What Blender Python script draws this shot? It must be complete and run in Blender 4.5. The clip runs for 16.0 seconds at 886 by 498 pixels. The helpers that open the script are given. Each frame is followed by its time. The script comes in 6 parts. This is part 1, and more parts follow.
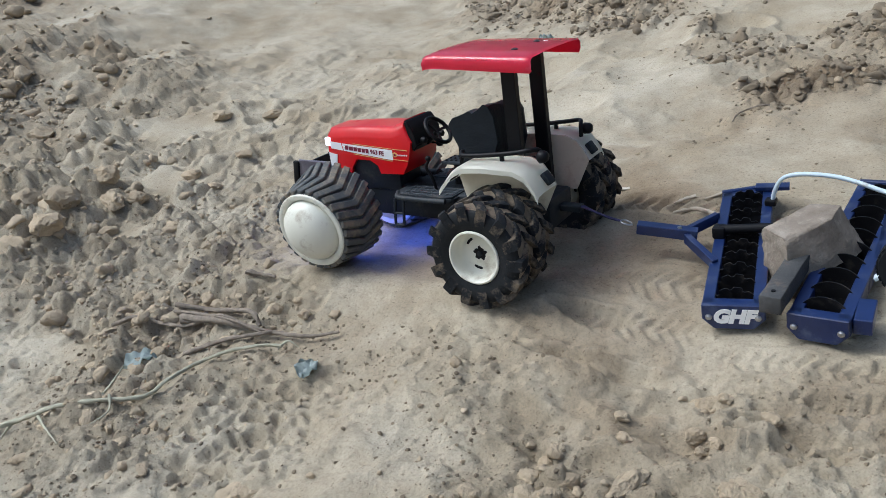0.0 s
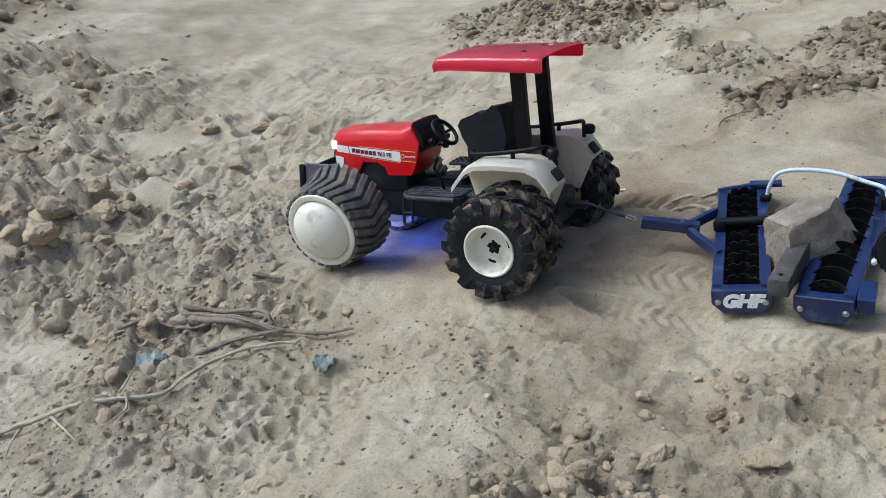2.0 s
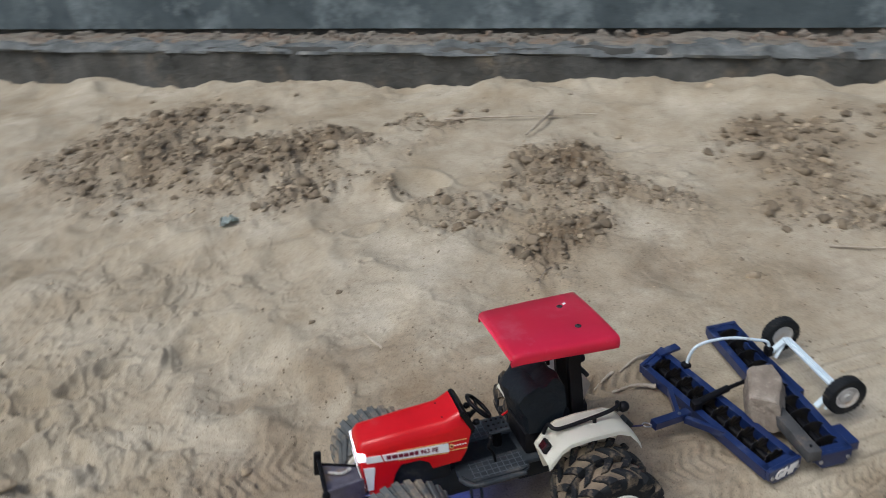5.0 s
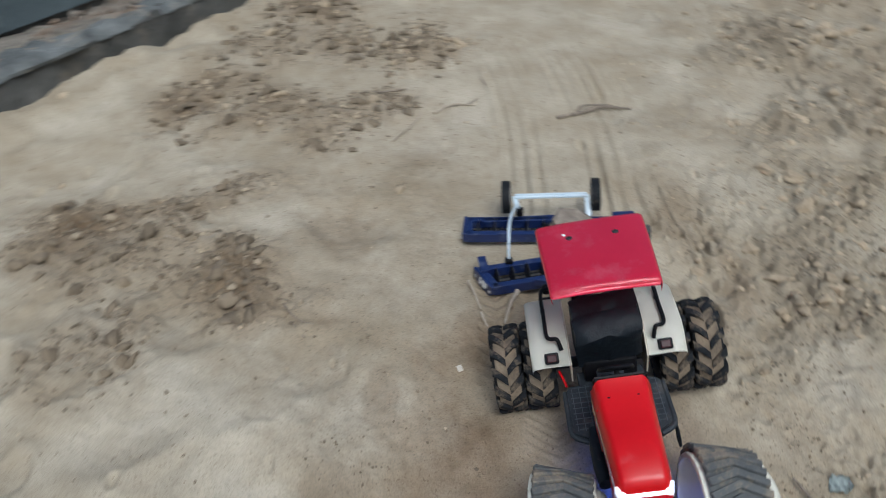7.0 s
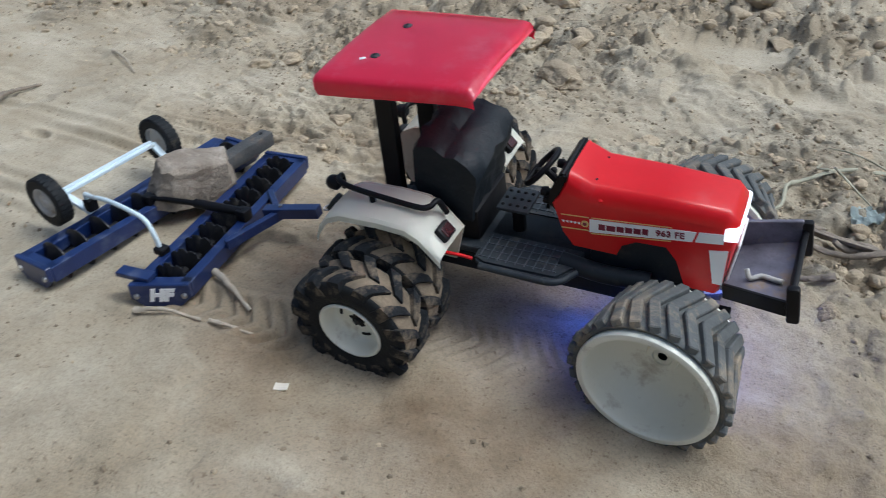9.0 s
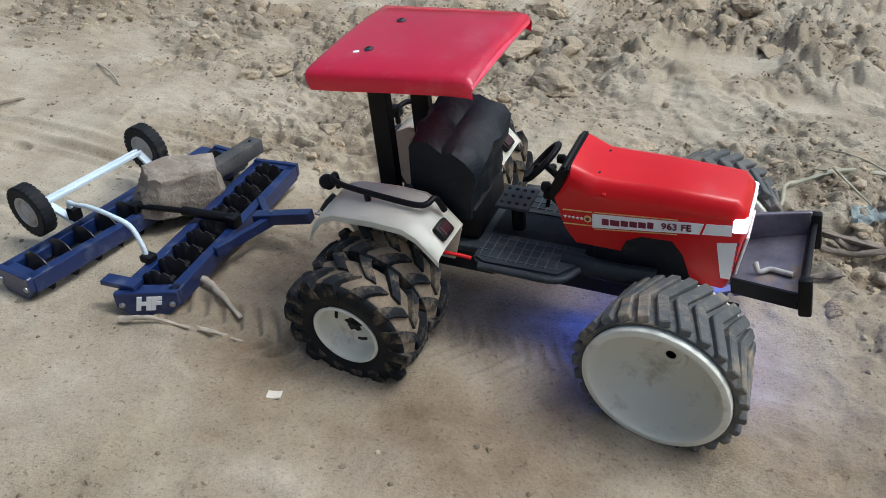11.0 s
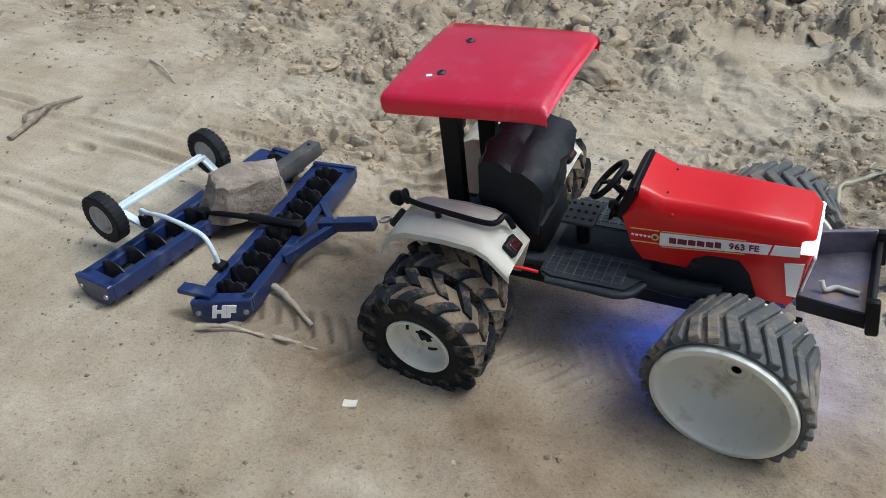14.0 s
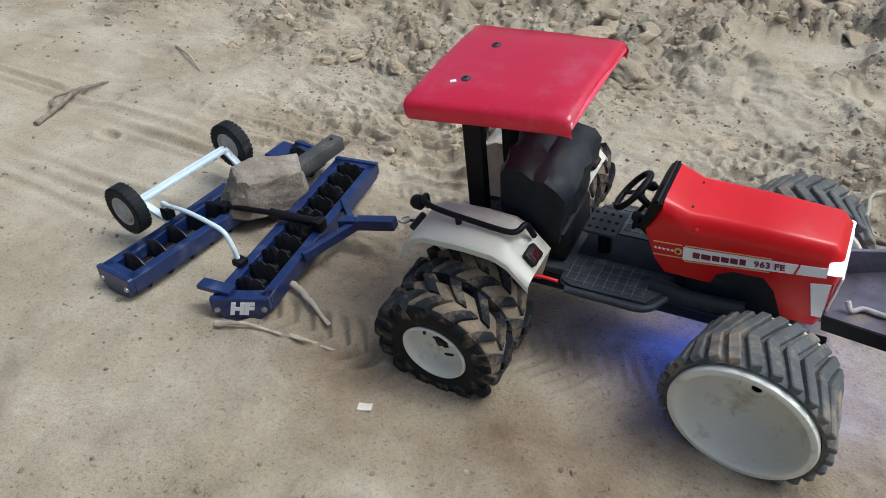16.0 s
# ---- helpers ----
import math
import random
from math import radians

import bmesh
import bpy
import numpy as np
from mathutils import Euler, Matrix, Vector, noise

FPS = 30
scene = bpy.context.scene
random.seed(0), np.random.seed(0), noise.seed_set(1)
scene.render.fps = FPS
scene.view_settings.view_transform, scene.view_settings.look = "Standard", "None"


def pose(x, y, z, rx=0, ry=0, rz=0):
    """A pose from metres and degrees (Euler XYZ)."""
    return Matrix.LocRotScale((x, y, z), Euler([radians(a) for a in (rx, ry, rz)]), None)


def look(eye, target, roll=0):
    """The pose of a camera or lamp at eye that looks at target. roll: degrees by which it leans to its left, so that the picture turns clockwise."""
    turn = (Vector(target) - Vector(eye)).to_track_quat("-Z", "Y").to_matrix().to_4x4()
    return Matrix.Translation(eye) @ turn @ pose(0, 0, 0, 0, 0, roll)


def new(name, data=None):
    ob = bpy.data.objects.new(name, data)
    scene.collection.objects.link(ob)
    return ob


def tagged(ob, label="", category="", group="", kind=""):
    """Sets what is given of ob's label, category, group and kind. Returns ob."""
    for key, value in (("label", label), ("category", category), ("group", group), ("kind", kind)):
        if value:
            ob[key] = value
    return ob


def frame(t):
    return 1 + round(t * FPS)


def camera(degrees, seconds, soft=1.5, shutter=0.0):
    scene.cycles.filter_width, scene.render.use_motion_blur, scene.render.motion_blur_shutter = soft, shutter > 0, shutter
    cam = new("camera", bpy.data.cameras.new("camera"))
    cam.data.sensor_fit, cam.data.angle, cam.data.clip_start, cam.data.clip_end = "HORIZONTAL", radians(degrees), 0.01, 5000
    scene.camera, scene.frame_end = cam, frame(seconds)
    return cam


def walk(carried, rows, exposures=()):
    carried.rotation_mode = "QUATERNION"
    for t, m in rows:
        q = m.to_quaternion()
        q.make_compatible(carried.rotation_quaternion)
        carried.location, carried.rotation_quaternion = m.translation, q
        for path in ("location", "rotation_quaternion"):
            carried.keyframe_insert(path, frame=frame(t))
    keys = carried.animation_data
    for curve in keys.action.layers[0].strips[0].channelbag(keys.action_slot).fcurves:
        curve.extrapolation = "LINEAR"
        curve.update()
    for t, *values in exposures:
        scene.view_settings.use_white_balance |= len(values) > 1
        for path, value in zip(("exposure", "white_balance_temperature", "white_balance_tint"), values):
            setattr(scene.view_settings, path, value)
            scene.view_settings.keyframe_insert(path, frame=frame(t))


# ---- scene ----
cam = camera(59.60, 16.0, soft=0.85, shutter=0.5)
PATH = [
    (0, pose(-0.3160, 0.6301, 0.2933, 68.45, 5.93, -148.37)),
    (0.5, pose(-0.3014, 0.6522, 0.2848, 69.21, 5.28, -149.52)),
    (1, pose(-0.2921, 0.6686, 0.2778, 69.87, 4.91, -150.41)),
    (1.5, pose(-0.3012, 0.6642, 0.2819, 69.71, 5.22, -149.58)),
    (2, pose(-0.2891, 0.6766, 0.2812, 69.91, 5.56, -151.18)),
    (2.5, pose(-0.2859, 0.6803, 0.2809, 69.88, 6.05, -152.60)),
    (3, pose(-0.2757, 0.6910, 0.2833, 69.78, 5.81, -156.09)),
    (3.2, pose(-0.2746, 0.6853, 0.2702, 70.75, 6.25, -157.34)),
    (5.3, pose(0.3755, 0.6017, 0.6157, 64.84, 6.65, -205.41)),
    (5.5, pose(0.4331, 0.5338, 0.6236, 63.49, 8.03, -211.99)),
    (6, pose(0.5819, 0.3402, 0.6342, 61.19, 8.57, -228.72)),
    (6.5, pose(0.6647, 0.1484, 0.6571, 58.20, 9.66, -249.58)),
    (7, pose(0.6123, -0.0622, 0.6415, 54.67, 10.60, -269.85)),
    (7.5, pose(0.5084, -0.2176, 0.6321, 49.24, 9.73, -292.49)),
    (8, pose(0.3705, -0.3889, 0.6987, 44.95, 7.21, -310.93)),
    (8.1, pose(0.3526, -0.4177, 0.6924, 44.63, 6.94, -314.77)),
    (8.5, pose(0.2801, -0.4492, 0.4482, 49.33, 5.54, -326.27)),
    (9, pose(0.2574, -0.4011, 0.4169, 50.13, 6.48, -333.94)),
    (9.2, pose(0.2578, -0.4000, 0.4036, 50.85, 6.67, -335.02)),
    (11.3, pose(0.2446, -0.4038, 0.3946, 52.14, 6.52, -335.29)),
    (11.5, pose(0.2434, -0.4052, 0.4002, 52.76, 6.70, -335.44)),
    (12, pose(0.2482, -0.4152, 0.4189, 52.47, 7.21, -335.38)),
    (12.5, pose(0.2455, -0.4293, 0.4479, 50.52, 7.49, -336.15)),
    (13, pose(0.2425, -0.4330, 0.4265, 51.64, 7.64, -334.92)),
    (13.5, pose(0.2285, -0.4200, 0.4271, 50.51, 7.76, -334.25)),
    (14, pose(0.2221, -0.4062, 0.4329, 49.52, 7.90, -333.83)),
    (14.5, pose(0.2224, -0.4020, 0.4243, 50.27, 6.83, -331.88)),
    (15, pose(0.2143, -0.3965, 0.4186, 50.74, 6.32, -330.73)),
    (15.5, pose(0.2114, -0.3881, 0.4318, 49.42, 7.32, -331.26)),
    (16, pose(0.2179, -0.3926, 0.4422, 48.49, 7.71, -331.56)),
]
LIGHTNESS = [(0, -0.08, 5550, 4), (3.2, -0.08, 5550, 4), (5.3, -0.52, 5850, 7), (7.0, -0.50, 5600, 4), (8.0, -0.46, 5450, 4), (8.5, -0.38, 5450, 4), (9.0, -0.18, 5500, 3), (11.3, -0.12, 5650, 4), (16, -0.12, 5650, 4)]
walk(cam, PATH, LIGHTNESS)

# ---------------------------------------------------------------- world and light
world = bpy.data.worlds.new("sky")
scene.world = world
world.use_nodes = True
wn = world.node_tree
sky = wn.nodes.new("ShaderNodeTexSky")
sky.sky_type = 'NISHITA'
sky.sun_disc = False
sky.sun_elevation = radians(55)
sky.sun_rotation = radians(64)
sky.air_density, sky.dust_density, sky.ozone_density = 1.0, 6.0, 1.0
wn.nodes["Background"].inputs[1].default_value = 0.143
wn.links.new(sky.outputs[0], wn.nodes["Background"].inputs[0])

sun_data = bpy.data.lights.new("sun", 'SUN')
sun_data.energy, sun_data.angle, sun_data.color = 1.95, radians(30), (1.0, 0.975, 0.94)
sun = new("sun", sun_data)
sun.matrix_world = look((0.85, 0.42, 1.35), (0, 0, 0))

# ---------------------------------------------------------------- materials


def surface(name, dark, light, scale=60.0, rough=(0.45, 0.7), metal=0.0, bump=0.0, bump_scale=300.0, dust=0.0,
            dust_colour=(0.36, 0.27, 0.18), dust_scale=45.0, coat=0.0, fine=None, island=0.0, shine=0.5):
    """A worn surface: two tones at two scales, uneven gloss, fine relief and patches of dust or of another colour."""
    m = bpy.data.materials.new(name)
    m.use_nodes = True
    n, l = m.node_tree.nodes, m.node_tree.links
    b = n["Principled BSDF"]
    tc = n.new("ShaderNodeTexCoord")
    co = tc.outputs["Object"]

    def tex(sc, detail=5.0, roughness=0.6):
        t = n.new("ShaderNodeTexNoise")
        t.inputs["Scale"].default_value, t.inputs["Detail"].default_value = sc, detail
        t.inputs["Roughness"].default_value = roughness
        l.new(co, t.inputs["Vector"])
        return t.outputs["Fac"]

    def span(value, a, z):
        r = n.new("ShaderNodeMapRange")
        r.inputs["From Min"].default_value, r.inputs["From Max"].default_value = a, z
        l.new(value, r.inputs["Value"])
        return r.outputs["Result"]

    def mix(fac, a, c):
        x = n.new("ShaderNodeMix")
        x.data_type = 'RGBA'
        l.new(fac, x.inputs["Factor"])
        for value, slot in ((a, 6), (c, 7)):
            if isinstance(value, tuple):
                x.inputs[slot].default_value = (*value, 1)
            else:
                l.new(value, x.inputs[slot])
        return x.outputs[2]

    base = mix(span(tex(scale), 0.35, 0.65), dark, light)
    grain = tex(fine or scale * 9, 3.0)
    base = mix(span(grain, 0.3, 0.75), base, tuple(0.55 * a + 0.45 * c for a, c in zip(dark, light)))
    if island:
        geo = n.new("ShaderNodeNewGeometry")
        hs = n.new("ShaderNodeHueSaturation")
        mi = n.new("ShaderNodeMapRange")
        mi.inputs["To Min"].default_value, mi.inputs["To Max"].default_value = 1 - island, 1 + 0.6 * island
        l.new(geo.outputs["Random Per Island"], mi.inputs["Value"])
        l.new(mi.outputs["Result"], hs.inputs["Value"])
        l.new(base, hs.inputs["Color"])
        base = hs.outputs["Color"]
    rr = n.new("ShaderNodeMapRange")
    rr.inputs["To Min"].default_value, rr.inputs["To Max"].default_value = rough
    l.new(tex(scale * 2.3), rr.inputs["Value"])
    ro = rr.outputs["Result"]
    if dust:
        d = span(tex(dust_scale, 6.0, 0.7), 0.62 - 0.35 * dust, 0.78 - 0.3 * dust)
        base = mix(d, base, dust_colour)
        mx = n.new("ShaderNodeMix")
        l.new(d, mx.inputs["Factor"])
        l.new(ro, mx.inputs[2])
        mx.inputs[3].default_value = 0.95
        ro = mx.outputs[0]
    l.new(base, b.inputs["Base Color"])
    l.new(ro, b.inputs["Roughness"])
    b.inputs["Metallic"].default_value = metal
    b.inputs["Coat Weight"].default_value = coat
    b.inputs["Specular IOR Level"].default_value = shine
    if bump:
        bp = n.new("ShaderNodeBump")
        bp.inputs["Strength"].default_value, bp.inputs["Distance"].default_value = 1.0, bump
        l.new(tex(bump_scale, 6.0), bp.inputs["Height"])
        l.new(bp.outputs["Normal"], b.inputs["Normal"])
    return m


def glow(name, colour, strength):
    m = bpy.data.materials.new(name)
    m.use_nodes = True
    b = m.node_tree.nodes["Principled BSDF"]
    b.inputs["Base Color"].default_value = (*colour, 1)
    b.inputs["Emission Color"].default_value = (*colour, 1)
    b.inputs["Emission Strength"].default_value = strength
    return m


def sand_material():
    m = bpy.data.materials.new("sand")
    m.use_nodes = True
    n, l = m.node_tree.nodes, m.node_tree.links
    b = n["Principled BSDF"]
    tc = n.new("ShaderNodeTexCoord")
    at = n.new("ShaderNodeAttribute")
    at.attribute_name = "soil"

    def tex(sc, detail=6.0, rough=0.6):
        t = n.new("ShaderNodeTexNoise")
        t.inputs["Scale"].default_value, t.inputs["Detail"].default_value = sc, detail
        t.inputs["Roughness"].default_value = rough
        l.new(tc.outputs["Object"], t.inputs["Vector"])
        return t.outputs["Fac"]

    def ramp(value, *stops):
        r = n.new("ShaderNodeValToRGB")
        while len(r.color_ramp.elements) < len(stops):
            r.color_ramp.elements.new(0.5)
        for e, (p, c) in zip(r.color_ramp.elements, stops):
            e.position, e.color = p, (*c, 1)
        l.new(value, r.inputs["Fac"])
        return r.outputs["Color"]

    def mix(fac, a, c, kind='MIX'):
        x = n.new("ShaderNodeMix")
        x.data_type, x.blend_type = 'RGBA', kind
        if isinstance(fac, float):
            x.inputs["Factor"].default_value = fac
        else:
            l.new(fac, x.inputs["Factor"])
        for value, slot in ((a, 6), (c, 7)):
            if isinstance(value, tuple):
                x.inputs[slot].default_value = (*value, 1)
            else:
                l.new(value, x.inputs[slot])
        return x.outputs[2]

    dry = ramp(tex(7.0), (0.3, SAND_A), (0.5, SAND_B), (0.7, SAND_C))
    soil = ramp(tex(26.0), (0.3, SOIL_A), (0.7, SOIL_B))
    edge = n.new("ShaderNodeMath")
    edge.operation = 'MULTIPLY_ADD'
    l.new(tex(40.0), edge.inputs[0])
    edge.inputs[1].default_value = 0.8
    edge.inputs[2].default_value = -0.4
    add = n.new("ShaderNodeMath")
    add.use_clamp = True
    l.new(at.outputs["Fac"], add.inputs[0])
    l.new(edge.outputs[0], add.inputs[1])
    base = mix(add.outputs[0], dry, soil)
    grain = ramp(tex(420.0, 6.0, 0.75), (0.30, (0.45, 0.42, 0.40)), (0.5, (1, 1, 1)), (0.72, (1.3, 1.27, 1.22)))
    base = mix(0.52, base, grain, 'MULTIPLY')
    speck = ramp(tex(260.0, 2.0, 0.5), (0.30, (0.35, 0.3, 0.27)), (0.36, (1, 1, 1)))
    base = mix(0.46, base, speck, 'MULTIPLY')
    l.new(base, b.inputs["Base Color"])
    b.inputs["Roughness"].default_value = 0.95
    b.inputs["Specular IOR Level"].default_value = 0.2
    b1 = n.new("ShaderNodeBump")
    b1.inputs["Strength"].default_value, b1.inputs["Distance"].default_value = 1.0, 0.0065
    grit = n.new("ShaderNodeAttribute")
    grit.attribute_name = "rough"
    l.new(grit.outputs["Fac"], b1.inputs["Strength"])
    l.new(tex(62.0, 12.0, 0.68), b1.inputs["Height"])
    b2 = n.new("ShaderNodeBump")
    b2.inputs["Strength"].default_value, b2.inputs["Distance"].default_value = 1.0, 0.0013
    l.new(tex(700.0, 5.0), b2.inputs["Height"])
    l.new(b1.outputs["Normal"], b2.inputs["Normal"])
    l.new(b2.outputs["Normal"], b.inputs["Normal"])
    return m


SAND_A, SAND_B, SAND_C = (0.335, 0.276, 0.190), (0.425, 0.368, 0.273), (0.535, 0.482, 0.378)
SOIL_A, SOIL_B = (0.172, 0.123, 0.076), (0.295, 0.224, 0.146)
SAND = sand_material()
CLOD = surface("dry soil", (0.42, 0.328, 0.217), (0.60, 0.497, 0.353), 30, (0.9, 1.0), bump=0.0045, bump_scale=330, island=0.16)
CRUMB = surface("dark soil crumbs", (0.15, 0.114, 0.074), (0.28, 0.226, 0.155), 30, (0.9, 1.0), bump=0.0016, bump_scale=260, island=0.22)
RED = surface("red enamel paint", (0.50, 0.001, 0.004), (0.60, 0.003, 0.008), 25, (0.26, 0.38), dust=0.04, dust_colour=(0.50, 0.05, 0.06), dust_scale=14, shine=0.35, coat=0.12)
# canopy: the pink dust patches paint the sky's sheen into the colour
CRIMSON = surface("crimson canopy paint with painted sheen", (0.86, 0.018, 0.075), (0.90, 0.028, 0.10), 18, (0.28, 0.40), dust=0.24, dust_colour=(0.89, 0.18, 0.27), dust_scale=11, coat=1.0)
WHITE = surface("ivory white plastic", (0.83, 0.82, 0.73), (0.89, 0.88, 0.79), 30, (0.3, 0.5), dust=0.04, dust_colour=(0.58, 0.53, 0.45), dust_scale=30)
# dusty cream for the mudguards' inner sides, darkened to carry their shade
SHADED_CREAM = surface("shaded cream plastic", (0.55, 0.50, 0.40), (0.64, 0.59, 0.48), 30, (0.4, 0.6), dust=0.3, dust_colour=(0.42, 0.35, 0.26), dust_scale=30)
RIM = surface("cream rim paint", (0.71, 0.70, 0.60), (0.78, 0.77, 0.67), 25, (0.3, 0.5), dust=0.22, dust_colour=(0.47, 0.42, 0.335), dust_scale=38)
BLACK = surface("black paint", (0.003, 0.003, 0.004), (0.006, 0.006, 0.008), 40, (0.4, 0.6), dust=0.03, dust_colour=(0.03, 0.028, 0.026), dust_scale=60, shine=0.22)
CLOTH = surface("black leathercloth", (0.003, 0.0055, 0.009), (0.008, 0.013, 0.019), 60, (0.48, 0.66), bump=0.0016, bump_scale=70, shine=0.3)
DARK = surface("dark grey plastic", (0.007, 0.010, 0.014), (0.017, 0.022, 0.028), 40, (0.4, 0.7), dust=0.2, dust_colour=(0.06, 0.057, 0.053), dust_scale=55, shine=0.3)
FLOORGREY = surface("dusty blue-grey plastic", (0.016, 0.021, 0.027), (0.042, 0.050, 0.058), 40, (0.45, 0.7), dust=0.2, dust_colour=(0.10, 0.095, 0.088), dust_scale=45, shine=0.35)
PAD = surface("blue-grey ribbed pad", (0.05, 0.06, 0.072), (0.085, 0.098, 0.112), 60, (0.5, 0.7))
SCREW = surface("dull dark screw", (0.03, 0.03, 0.032), (0.09, 0.09, 0.095), 200, (0.4, 0.6), metal=0.6)
RUBBER = surface("dusty rubber", (0.006, 0.0075, 0.009), (0.013, 0.015, 0.018), 50, (0.6, 0.85), bump=0.0004, bump_scale=600, dust=0.10, dust_colour=(0.08, 0.068, 0.052), dust_scale=70, shine=0.3)
BAND = surface("sand-filled tread ground", (0.045, 0.036, 0.028), (0.34, 0.265, 0.18), 32, (0.9, 1.0), bump=0.0008, bump_scale=400)
GREYTREAD = surface("grey dusty tread", (0.062, 0.068, 0.070), (0.125, 0.130, 0.128), 45, (0.75, 0.95), bump=0.0005, bump_scale=500, dust=0.42, dust_colour=(0.27, 0.222, 0.16), dust_scale=38)
TREAD = surface("black tread bars", (0.009, 0.010, 0.012), (0.024, 0.027, 0.031), 60, (0.75, 0.95), bump=0.0006, bump_scale=500, dust=0.36, dust_colour=(0.19, 0.15, 0.105), dust_scale=55, shine=0.2)
BLUE = surface("dark blue enamel", (0.006, 0.016, 0.070), (0.012, 0.028, 0.115), 45, (0.25, 0.42), dust=0.22, dust_colour=(0.07, 0.09, 0.16), dust_scale=60, coat=0.2)
DISC = surface("worn black steel disc", (0.012, 0.012, 0.014), (0.03, 0.03, 0.033), 60, (0.25, 0.45), metal=0.4, dust=0.2, dust_colour=(0.1, 0.085, 0.07), dust_scale=90)
PALE = surface("pale blue white paint", (0.55, 0.66, 0.74), (0.68, 0.77, 0.82), 40, (0.35, 0.55), dust=0.15)
STEEL = surface("zinc steel", (0.35, 0.35, 0.36), (0.55, 0.55, 0.56), 80, (0.25, 0.45), metal=1.0)
GREY = surface("grey hub plastic", (0.42, 0.41, 0.39), (0.55, 0.54, 0.51), 60, (0.4, 0.6), dust=0.3, dust_colour=(0.36, 0.28, 0.2))
STONE = surface("broken sandstone", (0.16, 0.128, 0.098), (0.36, 0.308, 0.248), 34, (0.85, 1.0), bump=0.003, bump_scale=150, dust=0.25, dust_colour=(0.40, 0.345, 0.285), dust_scale=60)
OLDWOOD = surface("weathered grey wood", (0.032, 0.033, 0.035), (0.085, 0.085, 0.084), 35, (0.7, 0.95), bump=0.001, bump_scale=260, dust=0.15, dust_colour=(0.16, 0.12, 0.09))
DECALWHITE = surface("white decal", (0.82, 0.82, 0.82), (0.88, 0.88, 0.88), 40, (0.3, 0.45))
DECALRED = surface("dark red lettering", (0.16, 0.008, 0.03), (0.2, 0.012, 0.04), 60, (0.35, 0.5))
GOLD = surface("gold decal", (0.62, 0.42, 0.14), (0.72, 0.52, 0.2), 60, (0.35, 0.5))
PLASTER = surface("stained cement plaster", (0.030, 0.043, 0.050), (0.120, 0.150, 0.160), 4.5, (0.85, 1.0), bump=0.005, bump_scale=30, dust=0.3, dust_colour=(0.22, 0.26, 0.27), dust_scale=6, fine=30)
CONCRETE = surface("damp kerb concrete", (0.022, 0.024, 0.022), (0.115, 0.112, 0.100), 9, (0.8, 1.0), bump=0.010, bump_scale=45, dust=0.2, dust_colour=(0.16, 0.135, 0.10), dust_scale=7, fine=60)
LEDGE = surface("sandy cement ledge", (0.13, 0.115, 0.095), (0.34, 0.305, 0.25), 22, (0.9, 1.0), bump=0.012, bump_scale=60, dust=0.35, dust_colour=(0.24, 0.165, 0.11), dust_scale=10, fine=70)
CEMENT = surface("blue-grey cement edge", (0.040, 0.046, 0.047), (0.24, 0.255, 0.25), 16, (0.85, 1.0), bump=0.010, bump_scale=45, dust=0.2, dust_colour=(0.30, 0.27, 0.22), dust_scale=14, fine=60)
DRYSTEM = surface("dry brown stem", (0.13, 0.105, 0.08), (0.33, 0.275, 0.215), 120, (0.8, 1.0), bump=0.0012, bump_scale=300)
GREENSTEM = surface("faded green stem", (0.31, 0.30, 0.215), (0.50, 0.47, 0.355), 80, (0.7, 0.9), bump=0.0008, bump_scale=300)
LEAF = surface("withered leaf", (0.36, 0.42, 0.41), (0.58, 0.65, 0.63), 90, (0.7, 0.9), bump=0.0005, bump_scale=300)
BARE = surface("barkless wood", (0.33, 0.275, 0.205), (0.54, 0.47, 0.375), 90, (0.8, 0.95), bump=0.0008, bump_scale=300)
PAPER = surface("torn paper", (0.62, 0.56, 0.46), (0.72, 0.66, 0.56), 60, (0.8, 0.95))
ROPE = surface("dark navy cord", (0.015, 0.014, 0.05), (0.04, 0.035, 0.11), 300, (0.7, 0.9), bump=0.0005, bump_scale=900)
LAMP = glow("headlamp glow", (0.93, 0.92, 1.0), 1.6)
UNDERLAMP = glow("blue lamp", (0.055, 0.13, 1.0), 200.0)
LENS = surface("dark red lens", (0.02, 0.004, 0.006), (0.05, 0.008, 0.01), 60, (0.15, 0.3))
SILVER = surface("scuffed silver tray", (0.12, 0.112, 0.142), (0.27, 0.255, 0.305), 60, (0.3, 0.5), metal=0.6, dust=0.2)
YELLOWLEAF = surface("yellow leaf", (0.42, 0.3, 0.06), (0.5, 0.38, 0.1), 60, (0.6, 0.8))

# ---------------------------------------------------------------- mesh helpers


def part(name, bm, material, parent=None, label="", smooth=None):
    """Links a bmesh as one mesh object."""
    bmesh.ops.recalc_face_normals(bm, faces=bm.faces)
    me = bpy.data.meshes.new(name)
    if smooth is not None:
        for e in bm.edges:
            if len(e.link_faces) == 2:
                e.smooth = e.calc_face_angle(0) < radians(smooth)
        for f in bm.faces:
            f.smooth = True
    bm.to_mesh(me)
    bm.free()
    me.materials.append(material)
    ob = new(name, me)
    if parent:
        ob.parent = parent
    if label:
        tagged(ob, label)
    return ob


def thing(name, label, category, m=None, group=""):
    ob = new(name)
    ob.empty_display_size = 0.02
    if m is not None:
        ob.matrix_world = m
    return tagged(ob, label, category, group)


